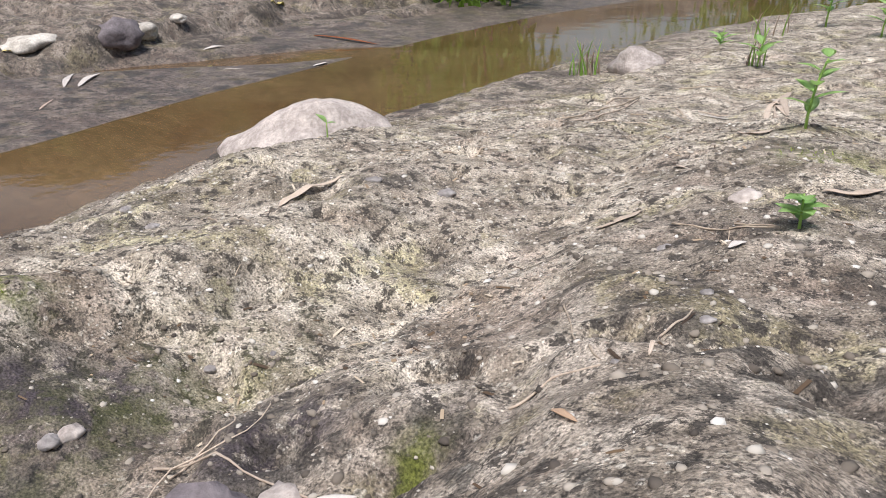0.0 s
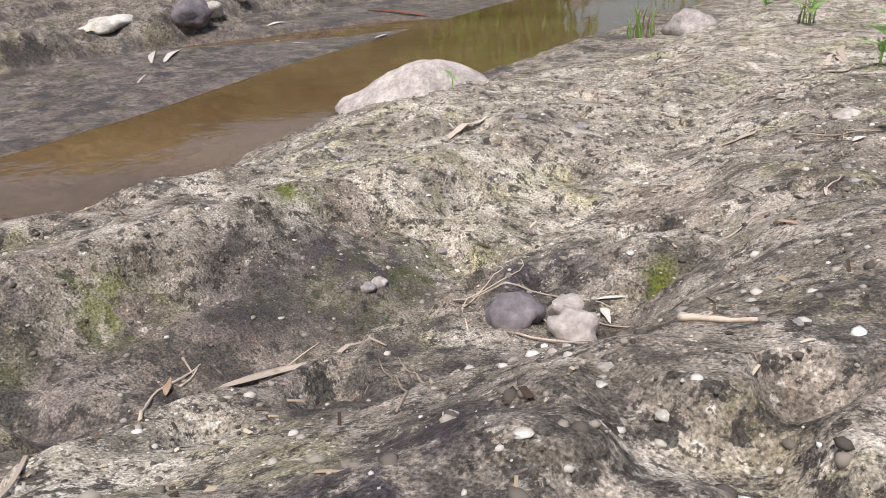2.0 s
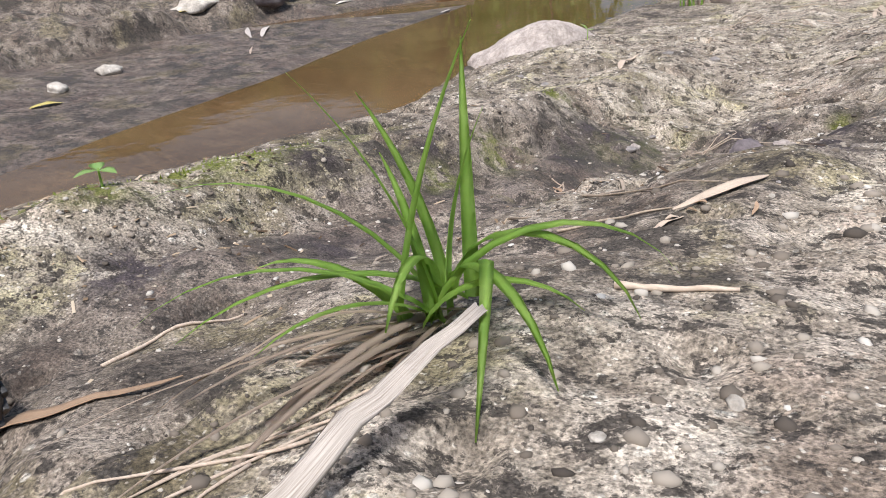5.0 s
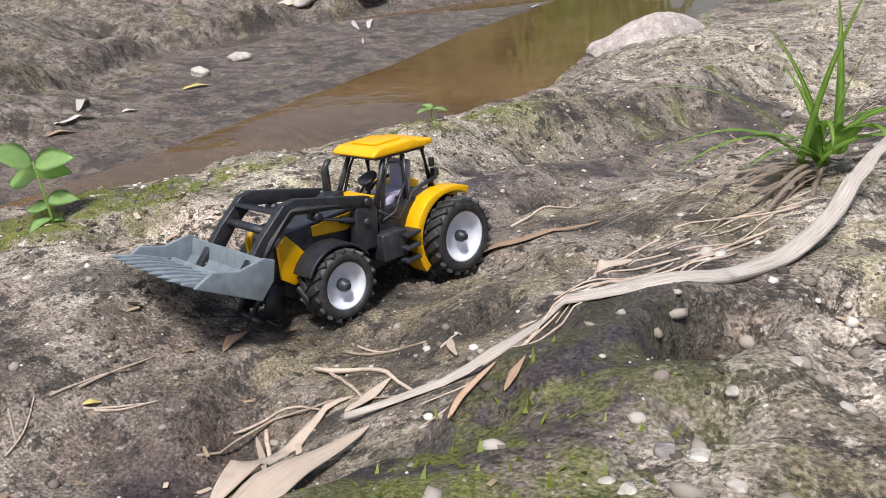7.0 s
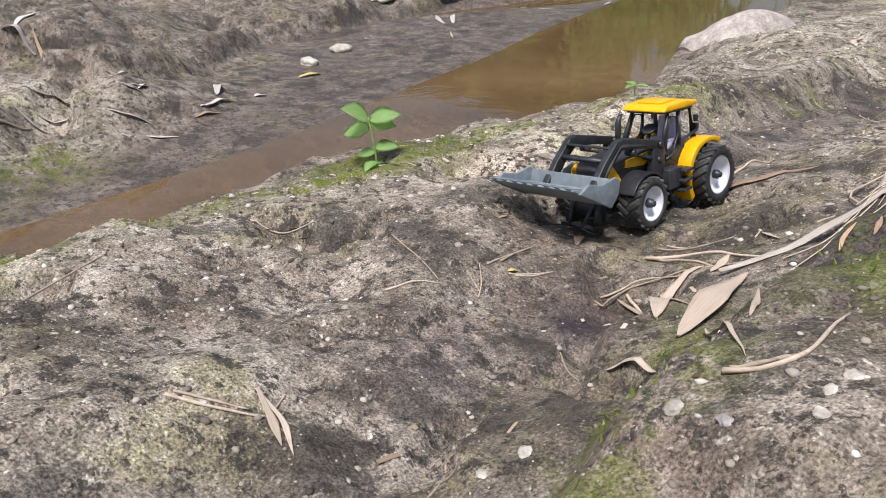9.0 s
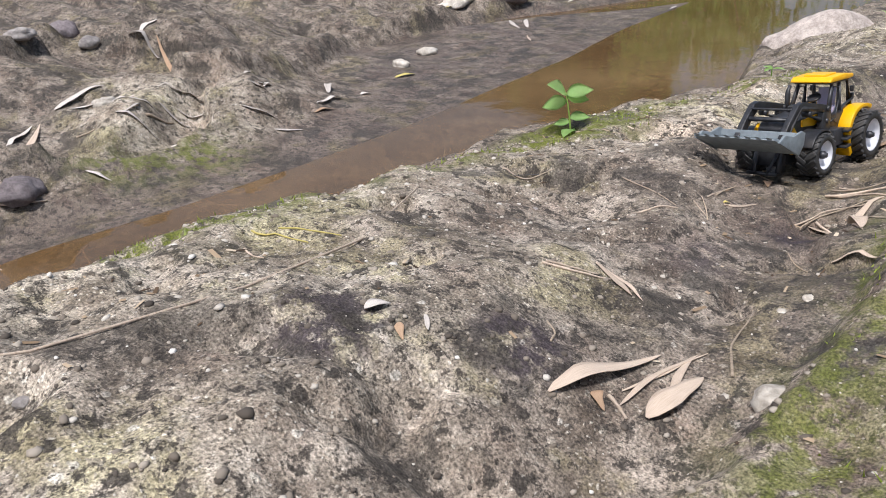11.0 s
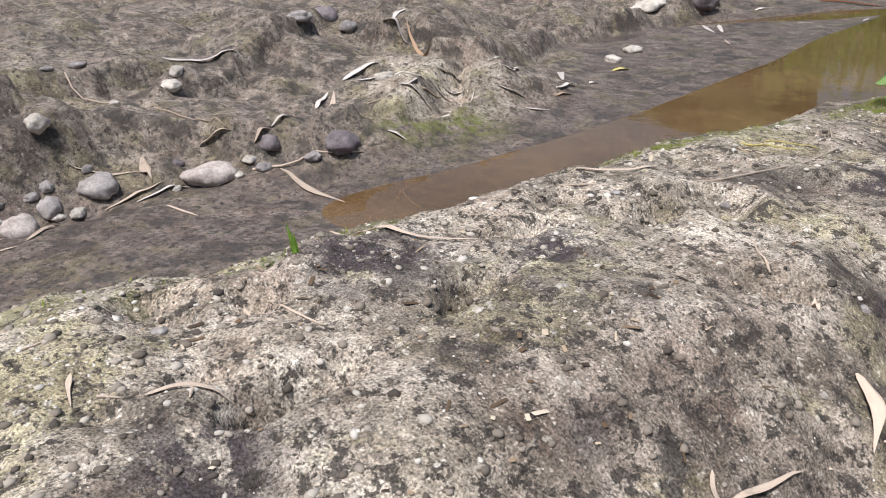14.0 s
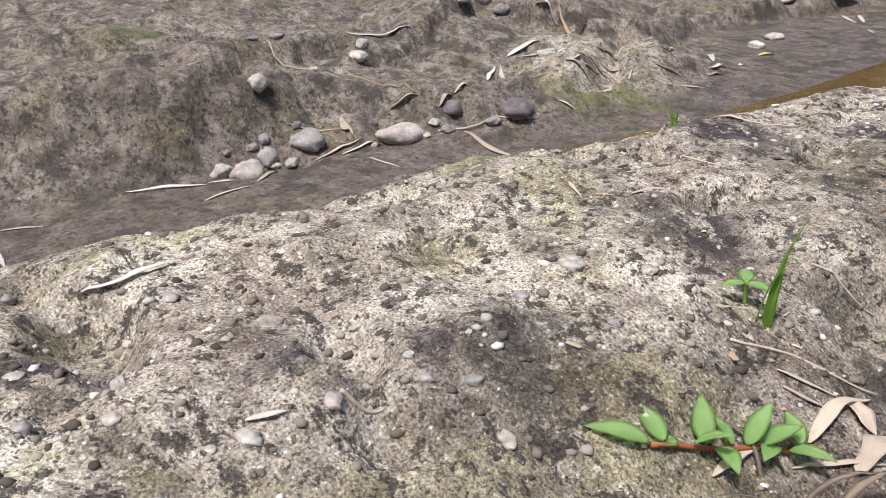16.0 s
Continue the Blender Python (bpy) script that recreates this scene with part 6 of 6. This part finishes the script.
def grit():
    def keep(x, y, z):
        so, mo, pa, da = cover(x, y, z)
        return np.clip(0.30 * (1 - 0.6 * da) + 0.9 * pa * (0.5 + 1.6 * np.clip(fbm(x, y, 0.15, 3, 5) + 0.1, 0, 1)), 0, 1) * np.where(z > 0.03, 1, 0) * np.where(x > -0.02, 0.4, 1.0)
    r, x, y, z = scatter(110000, 5, keep)
    t = (1 + 5 ** 0.5) / 2
    base = np.array([(-1, t, 0), (1, t, 0), (-1, -t, 0), (1, -t, 0), (0, -1, t), (0, 1, t), (0, -1, -t), (0, 1, -t), (t, 0, -1), (t, 0, 1), (-t, 0, -1), (-t, 0, 1)]) / 1.9
    tri = np.array([(0, 11, 5), (0, 5, 1), (0, 1, 7), (0, 7, 10), (0, 10, 11), (1, 5, 9), (5, 11, 4), (11, 10, 2), (10, 7, 6), (7, 1, 8), (3, 9, 4), (3, 4, 2), (3, 2, 6), (3, 6, 8), (3, 8, 9), (4, 9, 5), (2, 4, 11), (6, 2, 10), (8, 6, 7), (9, 8, 1)])
    n = len(x)
    size = 0.0005 + 0.0022 * r.uniform(0, 1, n) ** 5 * np.where((y < -1.2) | (x > -0.22), 1.35, 1.0)
    a = r.uniform(0, 6.28, n)
    sc = np.stack([r.uniform(0.8, 1.4, n), r.uniform(0.7, 1.1, n), r.uniform(0.45, 0.8, n)], -1) * size[:, None]
    v = base[None] * (1 + 0.25 * r.uniform(-1, 1, (n, 12, 1))) * sc[:, None, :]
    ca, sa = np.cos(a)[:, None], np.sin(a)[:, None]
    v = np.stack([v[..., 0] * ca - v[..., 1] * sa + x[:, None], v[..., 0] * sa + v[..., 1] * ca + y[:, None], v[..., 2] + z[:, None]], -1)
    f = tri[None] + (np.arange(n) * 12)[:, None, None]
    m, nn, l, b = nodes_of("grit", 0.85, 0.0, 0.3)
    g = nn.new("ShaderNodeNewGeometry")
    l.new(ramp(nn, l, g.outputs["Random Per Island"], [(0.0, (0.06, 0.05, 0.042)), (0.45, (0.20, 0.168, 0.135)), (0.8, (0.37, 0.325, 0.27)), (0.95, (0.55, 0.51, 0.45)), (1.0, (0.72, 0.69, 0.64))]), b.inputs["Base Color"])
    stuff("grit", v.reshape(-1, 3), f.reshape(-1, 3), m, "pale and dark grit grains bedded in the earth")


def moss_blades():
    def keep(x, y, z):
        return np.clip(cover(x, y, z)[1] * 1.3 - 0.25, 0, 1) * np.clip(0.2 + 2.2 * fbm(x, y, 0.05, 3, 9), 0, 1)
    r, x, y, z = scatter(90000, 6, keep)
    n = len(x)
    a, ln, w = r.uniform(0, 6.28, n), 0.0025 + 0.004 * r.uniform(0, 1, n) ** 2, 0.0006 + 0.0005 * r.uniform(0, 1, n)
    dx, dy = np.cos(a), np.sin(a)
    lean = r.uniform(0.2, 1.2, n)
    p = np.stack([x, y, z - 0.0005], -1)
    s = np.stack([-dy * w, dx * w, 0 * w], -1)
    tip = p + np.stack([dx * ln * np.sin(lean), dy * ln * np.sin(lean), ln * np.cos(lean)], -1)
    v = np.stack([p - s, p + s, tip], 1).reshape(-1, 3)
    stuff("moss", v, np.arange(3 * n).reshape(-1, 3), MOSSM, "tufts of short green moss along the edge")


def crumbs():
    def keep(x, y, z):
        return np.clip(0.12 + 1.3 * fbm(x, y, 0.2, 3, 19), 0.03, 1)
    r, x, y, z = scatter(9000, 8, keep)
    n = len(x)
    a, ln, w = r.uniform(0, 6.28, n), 0.001 + 0.006 * r.uniform(0, 1, n) ** 3, 0.0005 + 0.0012 * r.uniform(0, 1, n) ** 2
    d = np.stack([np.cos(a), np.sin(a), r.uniform(-0.2, 0.3, n)], -1) * ln[:, None]
    s = np.stack([-np.sin(a), np.cos(a), 0 * a], -1) * w[:, None]
    p = np.stack([x, y, z + 0.0007], -1)
    up = np.array([0, 0, 0.0004])
    v = np.stack([p - d - s, p - d + s, p + d + s, p + d - s, p + up * 2], 1).reshape(-1, 3)
    i = np.arange(n)[:, None] * 5
    f = np.concatenate([i + np.array([[0, 1, 4]]), i + np.array([[1, 2, 4]]), i + np.array([[2, 3, 4]]), i + np.array([[3, 0, 4]])])
    m, nn, l, b = nodes_of("crumbs", 0.85, 0.0, 0.3)
    g = nn.new("ShaderNodeNewGeometry")
    l.new(ramp(nn, l, g.outputs["Random Per Island"], [(0.0, (0.045, 0.03, 0.022)), (0.4, (0.13, 0.085, 0.05)), (0.7, (0.40, 0.30, 0.20)), (1.0, (0.62, 0.54, 0.42))]), b.inputs["Base Color"])
    stuff("crumbs", v, f, m, "crumbs of dry leaf and bark on the earth")


grit()
moss_blades()
crumbs()

# ---- the string that draws the tractor ----
_m = tractor.matrix_basis
_a = _m @ Vector((0.0, -0.088, 0.009))
_line = [_a.lerp(Vector((-0.70, -0.90, top(-0.70, -0.90) + 0.004)), t) + Vector((0, 0, 0.03 * t * (1 - t))) for t in (0, 0.2, 0.4, 0.6, 0.8, 1.0)]
tagged(link_mesh("string", tube([tuple(p) for p in _line], 0.00035, 5), BLACK), "thin dark string tied to the toy tractor", "string")

# ---- wooded slopes that close the place ----
def backdrop():
    m, n, l, b = nodes_of("woods", 0.9, 0.0, 0.1)
    a = noise_tex(n, l, 1.1, 8, 0.7)
    l.new(ramp(n, l, a.outputs[0], [(0.3, (0.020, 0.018, 0.010)), (0.5, (0.060, 0.058, 0.026)), (0.68, (0.16, 0.17, 0.055))]), b.inputs["Base Color"])
    bm = bmesh.new()
    n_, k_ = 72, 10
    rows = []
    for i in range(n_ + 1):
        a_ = radians(-10 + 300 * i / n_ - 60)
        h = 4.2 + 1.5 * noise.noise(Vector((i * 0.21, 3.0, 0)))
        if 86 < math.degrees(a_) < 120:
            h *= 0.22
        rows.append([bm.verts.new((-0.6 + (9 + 1.2 * noise.noise(Vector((i * 0.4, j * 0.7, 1)))) * math.cos(a_) * (1 + 0.06 * j), 0.5 + (9 + 1.2 * noise.noise(Vector((i * 0.4, j * 0.7, 5)))) * math.sin(a_) * (1 + 0.06 * j), -0.5 + h * j / k_)) for j in range(k_ + 1)])
    for p, q in zip(rows, rows[1:]):
        for j in range(k_):
            bm.faces.new((p[j], q[j], q[j + 1], p[j + 1]))
    tagged(link_mesh("backdrop", bm, m), "dark wooded slope closing the stream valley", "woods", kind="structure")


backdrop()
